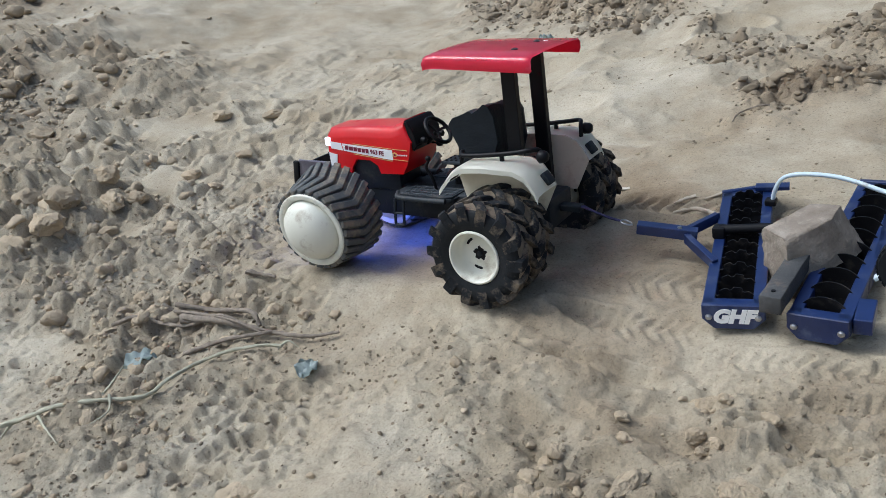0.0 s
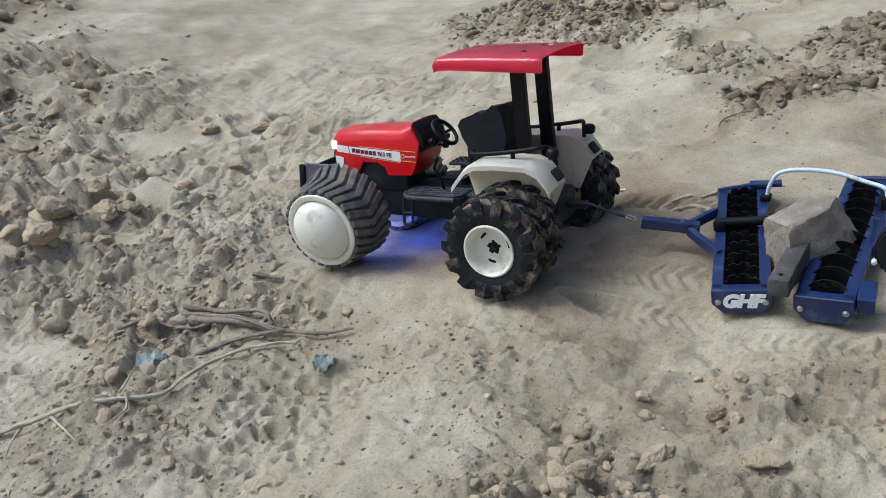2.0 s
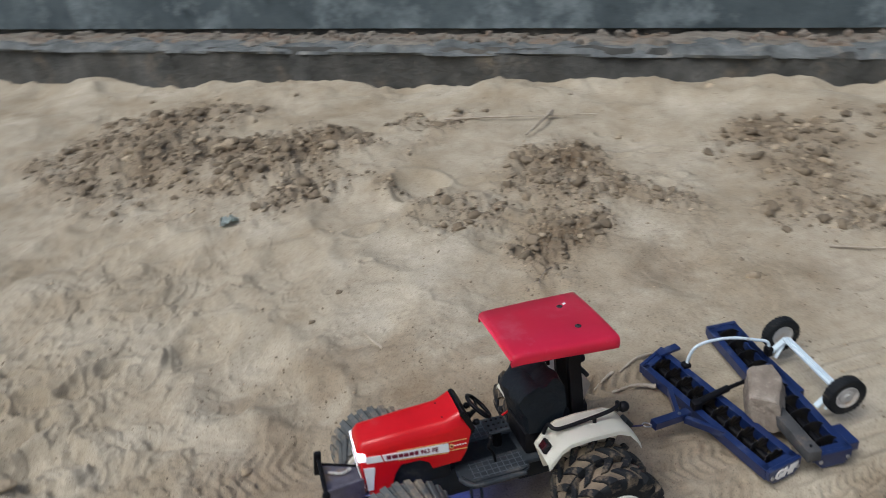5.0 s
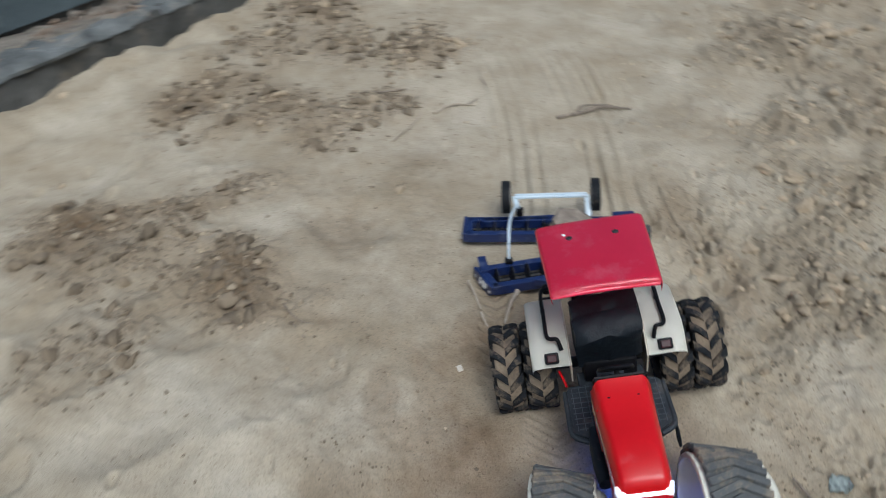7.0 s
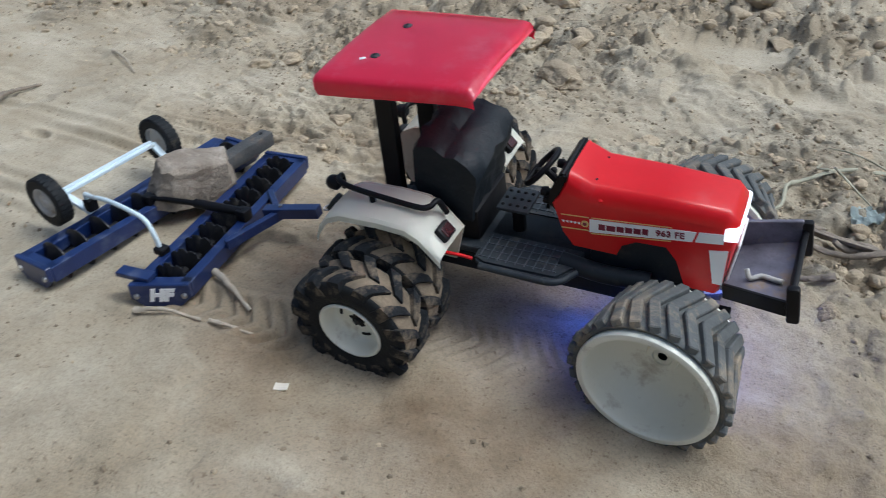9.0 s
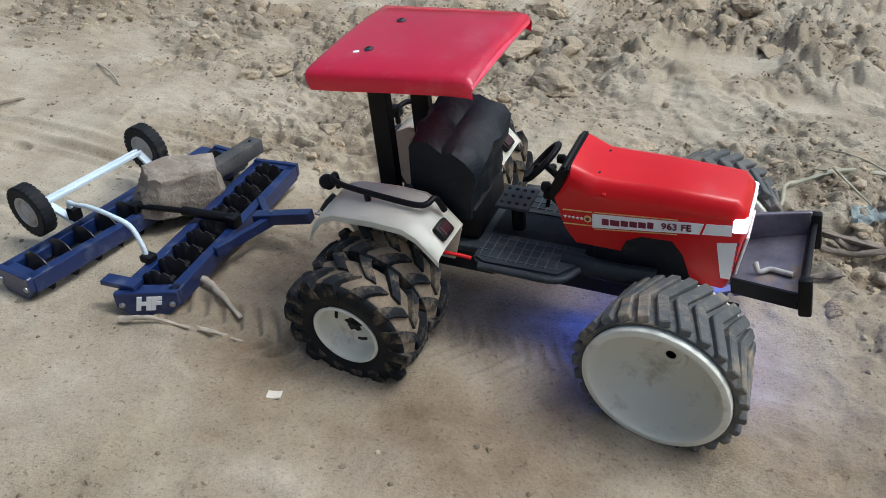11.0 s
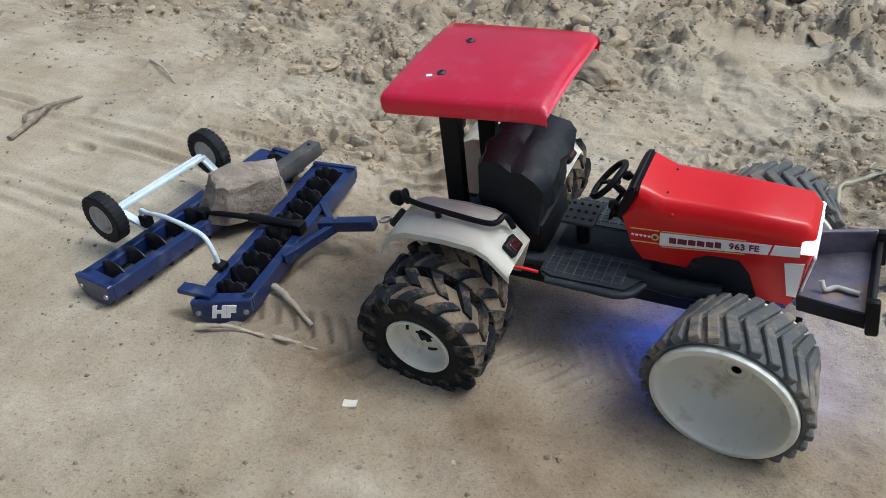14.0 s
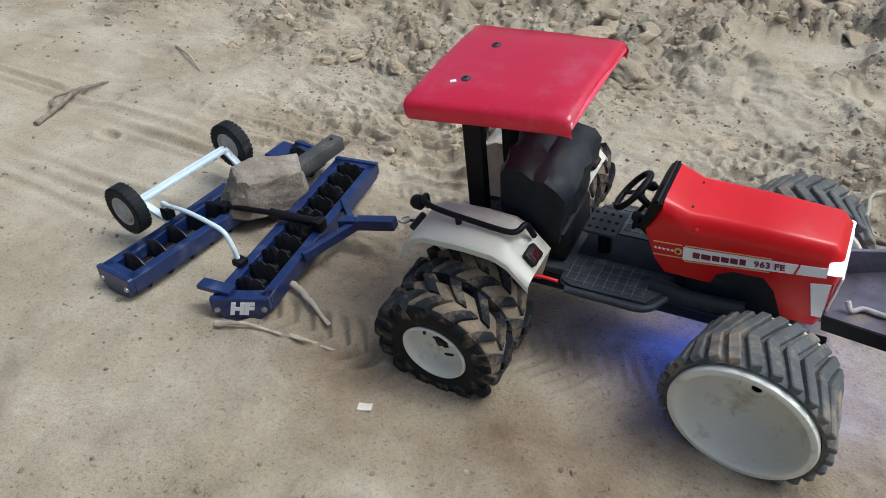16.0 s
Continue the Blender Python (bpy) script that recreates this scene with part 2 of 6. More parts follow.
def box(bm, centre, size, turn=None, bevel=0.0, seg=2, taper=None):
    """A box, bevelled; turn is a rotation matrix 4 x 4, taper scales its top."""
    r = bmesh.ops.create_cube(bm, size=1.0)
    vs = r["verts"]
    for v in vs:
        v.co = Vector((v.co.x * size[0], v.co.y * size[1], v.co.z * size[2]))
        if taper and v.co.z > 0:
            v.co.x *= taper[0]
            v.co.y *= taper[1]
    es = list({e for v in vs for e in v.link_edges})
    if bevel:
        out = bmesh.ops.bevel(bm, geom=es, offset=bevel, segments=seg, affect='EDGES', profile=0.5)
        vs = list({v for f in out["faces"] for v in f.verts} | {v for v in vs if v.is_valid})
    m = Matrix.Translation(centre) @ (turn or Matrix())
    bmesh.ops.transform(bm, matrix=m, verts=vs)
    return vs


def beam(bm, a, b, width, height, bevel=0.0006, up=(0, 0, 1)):
    """A square bar from a to b."""
    a, b = Vector(a), Vector(b)
    x = (b - a).normalized()
    y = Vector(up).cross(x).normalized()
    z = x.cross(y)
    turn = Matrix((x, y, z)).transposed().to_4x4()
    return box(bm, (a + b) / 2, ((b - a).length, width, height), turn, bevel)


def smoothed(points, steps=6):
    p = [Vector(q) for q in points]
    p = [2 * p[0] - p[1]] + p + [2 * p[-1] - p[-2]]
    out = []
    for i in range(1, len(p) - 2):
        for k in range(steps):
            t = k / steps
            out.append(0.5 * (2 * p[i] + (p[i + 1] - p[i - 1]) * t + (2 * p[i - 1] - 5 * p[i] + 4 * p[i + 1] - p[i + 2]) * t * t
                              + (3 * p[i] - p[i - 1] - 3 * p[i + 1] + p[i + 2]) * t ** 3))
    out.append(p[-2])
    return out


def tube(bm, points, radius, sides=8, steps=6, end_radius=None, rough=0.0, flat=1.0):
    """A round bar along a smoothed line, tapering to end_radius."""
    line = smoothed(points, steps) if steps > 1 else [Vector(q) for q in points]
    rings = []
    side = None
    for i, c in enumerate(line):
        d = (line[min(i + 1, len(line) - 1)] - line[max(i - 1, 0)]).normalized()
        if side is None:
            side = d.orthogonal().normalized()
        side = (side - d * side.dot(d)).normalized()
        other = d.cross(side)
        k = i / (len(line) - 1)
        r = radius + ((radius if end_radius is None else end_radius) - radius) * k
        ring = []
        for j in range(sides):
            a = 2 * math.pi * j / sides
            w = r * (1 + rough * random.uniform(-1, 1))
            ring.append(bm.verts.new(c + side * math.cos(a) * w + other * math.sin(a) * w * flat))
        rings.append(ring)
    for p, q in zip(rings, rings[1:]):
        for j in range(sides):
            bm.faces.new((p[j], p[(j + 1) % sides], q[(j + 1) % sides], q[j]))
    bm.faces.new(rings[0])
    bm.faces.new(rings[-1])


def lathe(bm, profile, sides=40, m=None, notch=None):
    """Turns (radius, y) pairs about the y axis."""
    m = m or Matrix()
    rings = []
    for r, y in profile:
        if r < 1e-6:
            rings.append([bm.verts.new(m @ Vector((0, y, 0)))])
            continue
        ring = []
        for j in range(sides):
            a = 2 * math.pi * j / sides
            k = r * (notch(a) if notch else 1)
            ring.append(bm.verts.new(m @ Vector((k * math.cos(a), y, k * math.sin(a)))))
        rings.append(ring)
    for p, q in zip(rings, rings[1:]):
        for j in range(sides):
            i = (j + 1) % sides
            if len(p) == 1 and len(q) > 1:
                bm.faces.new((p[0], q[j], q[i]))
            elif len(q) == 1 and len(p) > 1:
                bm.faces.new((p[j], p[i], q[0]))
            elif len(p) > 1:
                bm.faces.new((p[j], p[i], q[i], q[j]))


def prism(bm, outline, y0, y1, m=None):
    """Extrudes an outline of (x, z) from y0 to y1; returns both rows of vertices."""
    m = m or Matrix()
    a = [bm.verts.new(m @ Vector((x, y0, z))) for x, z in outline]
    b = [bm.verts.new(m @ Vector((x, y1, z))) for x, z in outline]
    n = len(outline)
    for i in range(n):
        j = (i + 1) % n
        bm.faces.new((a[i], a[j], b[j], b[i]))
    bm.faces.new(a)
    bm.faces.new(b)
    return a, b


def lettering(name, words, size, m, material, parent, depth=0.0003, shear=0.0):
    """Raised letters from the built-in font, centred, as a mesh."""
    cu = bpy.data.curves.new(name, 'FONT')
    cu.body, cu.size, cu.extrude, cu.shear = words, size, depth, shear
    cu.align_x, cu.align_y = 'CENTER', 'CENTER'
    cu.offset = 0.00012 * size / 0.008 if size < 0.01 else 0.0010
    cu.resolution_u = 3
    tmp = new(name + "_curve", cu)
    me = bpy.data.meshes.new_from_object(tmp.evaluated_get(bpy.context.evaluated_depsgraph_get()))
    bpy.data.objects.remove(tmp)
    me.materials.clear()
    me.materials.append(material)
    ob = new(name, me)
    ob.parent = parent
    ob.matrix_local = m
    return ob


# ---------------------------------------------------------------- ground
def lattice(seed, x, y):
    h = np.sin(x * 127.1 + y * 311.7 + seed * 74.7) * 43758.5453
    return h - np.floor(h)


def value_noise(x, y, seed=0):
    i, j = np.floor(x), np.floor(y)
    u, v = x - i, y - j
    u, v = u * u * (3 - 2 * u), v * v * (3 - 2 * v)
    a = lattice(seed, i, j) * (1 - u) + lattice(seed, i + 1, j) * u
    b = lattice(seed, i, j + 1) * (1 - u) + lattice(seed, i + 1, j + 1) * u
    return a * (1 - v) + b * v - 0.5


def fractal(x, y, scale, octaves=4, seed=0, gain=0.5):
    out, amp = 0.0, 1.0
    for k in range(octaves):
        out = out + amp * value_noise(x * scale * 2 ** k + 17.3 * k, y * scale * 2 ** k - 9.1 * k, seed + k)
        amp *= gain
    return out


def lumps(x, y, scale, seed):
    """Rounded lumps: one at a random place in each cell."""
    x, y = x * scale, y * scale
    i, j = np.floor(x), np.floor(y)
    best = np.zeros_like(x)
    for di in (-1, 0, 1):
        for dj in (-1, 0, 1):
            a, b = i + di, j + dj
            px, py = a + lattice(seed, a, b), b + lattice(seed + 3, a, b)
            r = 0.25 + 0.45 * lattice(seed + 5, a, b) ** 2
            d2 = ((x - px) ** 2 + (y - py) ** 2) / r ** 2
            best = np.maximum(best, r * np.sqrt(np.clip(1 - d2, 0, 1)))
    return best


def crust(x, y, scale, steps, seed):
    """Flat plates of crust with small broken edges between them."""
    v = fractal(x, y, scale, 4, seed, 0.55) * steps
    i = np.floor(v)
    u = np.clip((v - i - 0.72) / 0.28, 0, 1)
    return (i + u * u * (3 - 2 * u) + 0.25 * (v - i)) / steps


# stretches of broken soil: x, y, radius, strength, how dark
CRUMBLY = [(0.55, 0.05, 0.22, 0.5, 0.05), (0.38, 0.16, 0.13, 1.0, 0.12), (0.55, 0.16, 0.11, 1.0, 0.15), (0.95, -0.22, 0.18, 0.55, 0.2), (1.22, -0.38, 0.26, 0.9, 0.25), (0.82, 0.05, 0.24, 0.9, 0.08), (1.55, -0.3, 0.42, 1.1, 0.38),
           (2.6, -1.2, 0.75, 1.1, 0.75), (0.25, 0.3, 0.12, 0.4, 0.15), (-0.12, 0.3, 0.1, 0.5, 0.15), (0.27, -0.95, 0.15, 0.95, 0.8), (0.15, -0.96, 0.13, 0.95, 0.8),
           (0.06, -0.94, 0.10, 0.92, 0.8), (0.20, -0.84, 0.11, 0.92, 0.75), (0.32, -1.06, 0.16, 0.92, 0.8), (-0.09, -1.03, 0.07, 0.75, 0.7), (0.00, -0.70, 0.06, 0.7, 0.7),
           (-0.30, -0.69, 0.10, 0.95, 0.8), (-0.37, -0.57, 0.10, 0.95, 0.8), (-0.22, -0.56, 0.11, 0.92, 0.75), (-0.21, -0.45, 0.08, 0.85, 0.7), (-0.05, -0.56, 0.08, 0.6, 0.6),
           (-0.74, -0.63, 0.10, 0.98, 0.85), (-0.71, -0.50, 0.11, 0.98, 0.85), (-0.67, -0.38, 0.10, 0.92, 0.8), (-0.68, -0.28, 0.06, 0.7, 0.7), (-0.97, -0.55, 0.10, 0.9, 0.8),
           (-0.97, -0.42, 0.10, 0.9, 0.8), (-0.92, -0.21, 0.09, 0.8, 0.7), (-1.20, -0.45, 0.13, 0.9, 0.8), (0.47, -1.22, 0.22, 0.92, 0.8), (-0.58, 0.52, 0.15, 0.9, 0.3), (-0.34, 0.4, 0.1, 0.8, 0.15),
           (-0.17, 0.46, 0.11, 0.8, 0.15), (-0.85, 0.58, 0.22, 1, 0.3), (-0.05, 0.66, 0.2, 0.8, 0.2), (-0.24, 0.66, 0.2, 0.8, 0.2),
           (0.15, 0.8, 0.22, 0.9, 0.2), (0.22, 0.36, 0.08, 0.45, 0.15), (0.33, 0.26, 0.08, 0.5, 0.15), (0.5, 0.5, 0.2, 0.7, 0.15),
           (-0.2, 0.235, 0.07, 0.35, 0.15), (0, 1.3, 0.5, 1, 0.2), (-1.2, 1, 0.5, 0.9, 0.3)]


PANS = [(0.13, 0.62, 0.085, 0.06), (-0.10, -0.79, 0.085, 0.10), (0.24, 0.50, 0.05, 0.03), (0.70, -0.13, 0.07, 0.05), (0.95, 0.12, 0.08, 0.06), (0.60, 0.02, 0.05, 0.035), (0.47, 0.245, 0.06, 0.026), (0.87, -0.31, 0.09, 0.05)]


def pan_at(x, y):
    """Flat pans of pale, settled silt."""
    m = np.zeros_like(x)
    for px, py, a, w in PANS:
        q = np.sqrt(((x - px) / a) ** 2 + ((y - py) / w) ** 2) * (1 + 0.5 * fractal(x, y, 9.0, 3, 161))
        m = np.maximum(m, np.exp(-q ** 6))
    return m


def crumb_at(x, y, toned=False):
    c = np.zeros_like(x)
    xw, yw = x + 0.10 * fractal(x, y, 7.0, 3, 261), y + 0.10 * fractal(x, y, 7.0, 3, 265)
    for cx, cy, r, s, tone in CRUMBLY:
        d2 = ((xw - cx) ** 2 + (yw - cy) ** 2) / (1.15 * r * r)
        c = np.maximum(c, (s * tone if toned else s) * np.exp(-d2 ** 1.25))
    c = c * (1 - pan_at(x, y))
    c = c + 0.7 * fractal(x, y, 9.0, 3, 40) * (c > 0.02) * np.clip(c * 3, 0, 1)
    return np.clip(c, 0, 1)


# damp sand turned up by the wheels, plus painted tractor shade: x, y, radius along, radius across, strength
DAMP_SHADE = [(-0.12, 0.02, 0.13, 0.10, 0.55), (-0.16, 0.19, 0.13, 0.035, 0.4), (-0.11, 0.125, 0.13, 0.055, 0.45), (-0.28, 0.15, 0.16, 0.05, 0.3), (0.04, 0.15, 0.12, 0.05, 0.25), (0.10, -0.03, 0.20, 0.11, 0.60), (0.10, -0.15, 0.19, 0.09, 0.68), (-0.07, -0.135, 0.07, 0.035, 0.62), (0.02, -0.245, 0.07, 0.03, 0.42),
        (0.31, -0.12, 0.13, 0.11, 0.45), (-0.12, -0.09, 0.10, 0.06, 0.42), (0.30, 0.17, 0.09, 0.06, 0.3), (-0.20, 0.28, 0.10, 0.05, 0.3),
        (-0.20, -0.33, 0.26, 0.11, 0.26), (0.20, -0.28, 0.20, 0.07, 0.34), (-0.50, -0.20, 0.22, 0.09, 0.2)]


def damp_shade_at(x, y):
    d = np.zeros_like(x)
    for cx, cy, a, w, s in DAMP_SHADE:
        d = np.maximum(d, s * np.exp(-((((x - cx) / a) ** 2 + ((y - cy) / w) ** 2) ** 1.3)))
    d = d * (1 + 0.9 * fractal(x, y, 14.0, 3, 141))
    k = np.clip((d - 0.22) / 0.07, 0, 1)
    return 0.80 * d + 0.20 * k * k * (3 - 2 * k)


def rough_at(x, y):
    """How coarse the grain of the surface is."""
    near = np.exp(-(((x - 0.0) / 0.55) ** 4 + ((y - 0.32) / 0.22) ** 4))
    return np.clip(0.22 + 0.5 * fractal(x, y, 6.0, 3, 131) + 0.42 * near - 0.10 * (y < -0.05) + crumb_at(x, y) - 0.8 * pan_at(x, y), 0.05, 1.0)


SOLE = [(0.079, 0.172), (0.058, 0.164), (0.029, 0.180), (0.036, 0.159), (0.053, 0.187), (0.078, 0.187), (0.014, 0.171), (0.104, 0.180)]


def ground_at(x, y):
    """Height of the ground: a bank that falls away from the wall."""
    fade = np.exp(-((x / 2.5) ** 2 + (y / 2.5) ** 2))
    flat = np.exp(-((x / 6.0) ** 2 + (y / 6.0) ** 2))
    z = 0.0044 + (-0.049 * x - 0.147 * y) * flat
    # the bank climbs ahead of the tractor
    k = np.clip((x - 0.55) / 2.4, 0, 1)
    away = np.clip((0.556 * (x + 0.528) + 0.831 * (y + 1.082) - 0.05) / 0.6, 0, 1)
    z = z + 0.42 * k * k * (3 - 2 * k) * away * away * (3 - 2 * away)
    # packed sand under the wheels of the high side
    z = z + 0.020 * np.exp(-(((x - 0.2) / 0.11) ** 2 + ((y - 0.09) / 0.06) ** 2)) + 0.015 * np.exp(-((x / 0.09) ** 2 + ((y - 0.1) / 0.05) ** 2))
    c = crumb_at(x, y)
    far = np.clip((np.sqrt(x * x + y * y) - 0.7) / 0.5, 0, 1)
    z = z + far * np.exp(-((x / 5) ** 2 + (y / 5) ** 2)) * (0.03 * fractal(x, y, 4.0, 4, 121) + 0.05 * c * fractal(x, y, 6.0, 4, 125, 0.65))
    z = z + 0.03 * fractal(x, y, 2.2, 3, 3) * fade * (1 - np.exp(-((x - 0.03) ** 2 / 0.13 + y ** 2 / 0.05))) + 0.007 * fractal(x, y, 9.0, 3, 8) + (0.0012 + 0.004 * c) * fractal(x, y, 30.0, 4, 12, 0.6)
    z = z + c * (0.016 * fractal(x, y, 20.0, 4, 21, 0.6) + 0.009 * np.abs(fractal(x, y, 36.0, 4, 25, 0.6)) + 0.8 * lumps(x, y, 34.0, 5) / 34.0 + 0.9 * lumps(x, y, 75.0, 9) / 75.0)
    z = z + 0.16 * (1 - c) * lumps(x, y, 110.0, 14) / 110.0 * (value_noise(x * 12, y * 12, 60) > 0.2)
    lane = np.exp(-((y - 0.0 + 0.10 * (x + 0.45)) / 0.13) ** 6) / (1 + np.exp((x + 0.31) * 60)) * np.exp(-((x + 0.5) / 0.35) ** 4)
    # dents with soft rims, and thin crusts
    z = z + (1 - 0.6 * c) * (0.0022 * fractal(x, y, 16.0, 3, 31) - 0.005 * np.abs(fractal(x, y, 5.0, 2, 35)) ** 1.4)
    calm = 1 - np.exp(-(((x - 0.1) / 0.17) ** 4 + (y / 0.11) ** 4)) - np.exp(-(((x + 0.22) / 0.12) ** 4 + (y / 0.13) ** 4))
    z = z + (1 - 0.5 * c) * np.clip(calm, 0.15, 1) * (1 - pan_at(x, y)) * (1 - 0.85 * lane) * (np.where(y > 0.1, 0.015, 0.0050) * crust(x, y, 4.0, 5, 51) + np.where(y > 0.1, 0.008, 0.0026) * crust(x + 0.3, y, 12.0, 4, 57) * (0.5 + value_noise(x * 5, y * 5, 83)) * 1.5)
    rng = np.random.default_rng(12)
    for dx, dy, r, d in zip(rng.uniform(-0.8, 0.7, 90), rng.uniform(-1.0, 0.6, 90), rng.uniform(0.008, 0.032, 90), rng.uniform(0.0015, 0.006, 90)):
        if -0.36 < dx < 0.27 and -0.15 < dy < 0.12:
            continue
        d = 0.4 * d if -0.4 < dy < 0.0 else d
        q = np.sqrt((x - dx) ** 2 + (1.7 * (y - dy)) ** 2) / r
        z = z - d * np.exp(-q ** 4) + 0.5 * d * np.exp(-((q - 1.25) / 0.35) ** 2)
    # loose sand drifted against the kerb
    off = 0.556 * (x + 0.528) + 0.831 * (y + 1.082)
    z = z + np.exp(-((off - 0.02) / 0.09) ** 2) * np.exp(-((x + 0.4) / 3) ** 4) * (0.034 * fractal(x, y, 7.0, 4, 251, 0.6) + 0.010)
    # hollows
    for hx, hy, r, d in ((-0.02, -0.71, 0.05, 0.022), (0.10, -0.70, 0.07, 0.012), (0.17, -0.84, 0.04, 0.012), (-0.12, -0.49, 0.05, 0.012), (0.36, -1.1, 0.05, 0.02),
                         (0.40, -0.62, 0.09, 0.016), (0.33, -0.31, 0.06, 0.016), (0.38, -0.42, 0.05, 0.012), (0.27, -0.25, 0.045, 0.012), (0.25, -0.56, 0.06, 0.012),
                         (0.14, -0.36, 0.05, 0.010), (0.48, -0.70, 0.07, 0.014), (0.07, -0.52, 0.05, 0.010), (-0.05, -0.33, 0.045, 0.008), (-0.32, -0.30, 0.06, 0.010)):
        q = np.sqrt((x - hx) ** 2 + (y - hy) ** 2) / r * (1 + 0.5 * value_noise(x * 18, y * 18, 151))
        z = z - d * np.exp(-q ** 3) + 0.35 * d * np.exp(-((q - 1.35) / 0.3) ** 2)
    # combed furrows behind the harrow
    z = z + lane * 0.0052 * np.sin((y + 0.10 * (x + 0.45) + 0.35 * (x + 0.42) ** 2 * (x < -0.42) + 0.03 * value_noise(x * 4, y * 5, 77)) * 2 * math.pi / 0.023) * np.clip(0.45 + 1.3 * value_noise(x * 7, y * 30, 71), 0, 1.2)
    # tyre prints
    for cy, x0, x1, half, step, deep in ((0.146, -0.40, -0.215, 0.007, 0.0085, 0.0035), (0.113, -0.40, -0.20, 0.010, 0.0105, 0.0036), (0.030, -0.17, -0.03, 0.018, 0.013, 0.0032),
                                          (0.085, -0.17, -0.055, 0.016, 0.012, 0.0030), (-0.115, -0.20, -0.04, 0.02, 0.016, 0.0045),
                                          (-0.060, 0.03, 0.15, 0.03, 0.012, 0.0014), (-0.15, 0.26, 0.42, 0.03, 0.014, 0.0012)):
        v = y - cy - 0.06 * (x + 0.2) * (cy > 0.1) * (x < -0.3) - 0.006 * value_noise(x * 9, 0 * y + cy, 97)
        along = 1 / (1 + np.exp((x - x1) * 120)) / (1 + np.exp((x0 - x) * 60))
        strip = np.exp(-(v / half) ** 6) * along
        z = z - strip * deep * (1.5 - 1.15 * np.sin((x + 0.7 * np.abs(v)) * 2 * math.pi / step + 2 * value_noise(x * 30, y * 30, 93))) * np.clip(0.75 + 1.2 * value_noise(x * 14, y * 9, 95), 0, 1.3)
        z = z + 1.25 * deep * np.exp(-((np.abs(v) - half * 1.35) / (half * 0.4)) ** 2) * along * (0.6 + 1.4 * value_noise(x * 40, y * 40, 90))
    # a long flat pit and a shallow hollow with a raised lip, turned up by the wheels
    for px, py, a, w, d in ((-0.262, 0.173, 0.034, 0.006, 0.006), (-0.118, 0.142, 0.05, 0.011, 0.007), (-0.09, 0.085, 0.03, 0.012, 0.006)):
        q = ((x - px) / a) ** 2 + ((y - py) / w) ** 2
        z = z - d * np.exp(-q ** 3) + 0.6 * d * np.exp(-((np.sqrt(q) - 1.35) / 0.3) ** 2)
    # churned sand beside and behind the tractor
    churn = np.exp(-(((x + 0.20) / 0.22) ** 4 + ((y - 0.20) / 0.10) ** 4)) + 0.8 * np.exp(-(((x - 0.30) / 0.10) ** 4 + ((y - 0.16) / 0.08) ** 4)) + 0.5 * np.exp(-(((x - 0.05) / 0.2) ** 4 + ((y + 0.30) / 0.12) ** 4))
    z = z + churn * (0.013 * fractal(x, y * 1.8, 13.0, 5, 101, 0.55) + 0.012 * crust(x, y * 1.7, 11.0, 4, 103) - 0.012 * np.abs(fractal(x * 0.6, y * 1.6, 16.0, 3, 107)))
    # trampled sand on the low side, with small scuffs
    scuff = np.exp(-(((x - 0.02) / 0.5) ** 4 + ((y - 0.29) / 0.17) ** 4))
    z = z + scuff * (0.0055 * fractal(x, y, 26.0, 4, 171, 0.6) - 0.011 * np.clip(np.abs(fractal(x, y * 1.4, 11.0, 3, 175)) - 0.12, 0, 1)) * np.clip(0.7 + 1.5 * value_noise(x * 6, y * 6, 179), 0.15, 1.4)
    xs, ys = x + 0.006 * fractal(x, y, 60.0, 2, 221), y + 0.006 * fractal(x, y, 60.0, 2, 223)
    z = z - scuff * (0.92 * lumps(xs, ys * 1.5, 62.0, 211) / 62.0 + 0.80 * lumps(xs, ys * 1.3, 120.0, 215) / 120.0) * np.clip(0.45 + 2.0 * value_noise(x * 7, y * 7, 217), 0, 1)
    # ring-shaped marks of a shoe sole
    for rx, ry in SOLE:
        q = np.sqrt((x - rx) ** 2 + (y - ry) ** 2)
        z = z + 0.0016 * np.exp(-(q / 0.0085) ** 6) * (np.cos(q * 2 * math.pi / 0.0052) - 0.6) * np.clip(0.7 + 1.6 * value_noise(x * 60, y * 60, 281), 0, 1.2)
    # loose sand dragged up behind the tractor
    drag = np.exp(-(((x + 0.12) / 0.09) ** 4 + ((y - 0.01) / 0.12) ** 4))
    z = z + drag * (0.009 * fractal(x * 0.8, y * 1.6, 18.0, 4, 181, 0.62) - 0.004)
    # broken plates and big rounded lumps of soil ahead of the tractor
    heap = (np.exp(-(((x - 0.82) / 0.36) ** 4 + ((y - 0.0) / 0.34) ** 4)) + 0.9 * np.exp(-(((x + 0.06) / 0.50) ** 4 + ((y - 0.70) / 0.25) ** 4))) * (1 - pan_at(x, y)) * np.clip(0.75 + 1.6 * value_noise(x * 5, y * 5, 191), 0, 1.2)
    xw, yw = x + 0.02 * fractal(x, y, 20.0, 3, 193), y + 0.02 * fractal(x, y, 20.0, 3, 197)
    z = z + heap * (0.45 * lumps(xw, yw, 13.0, 199) / 13.0 + 0.5 * lumps(xw, yw, 26.0, 203) / 26.0 + 0.016 * crust(x, y, 9.0, 4, 207))
    # crusted sand ahead, broken into low plates and dents
    plates = np.exp(-(((x - 0.80) / 0.55) ** 4 + ((y + 0.35) / 0.50) ** 4)) * (1 - pan_at(x, y))
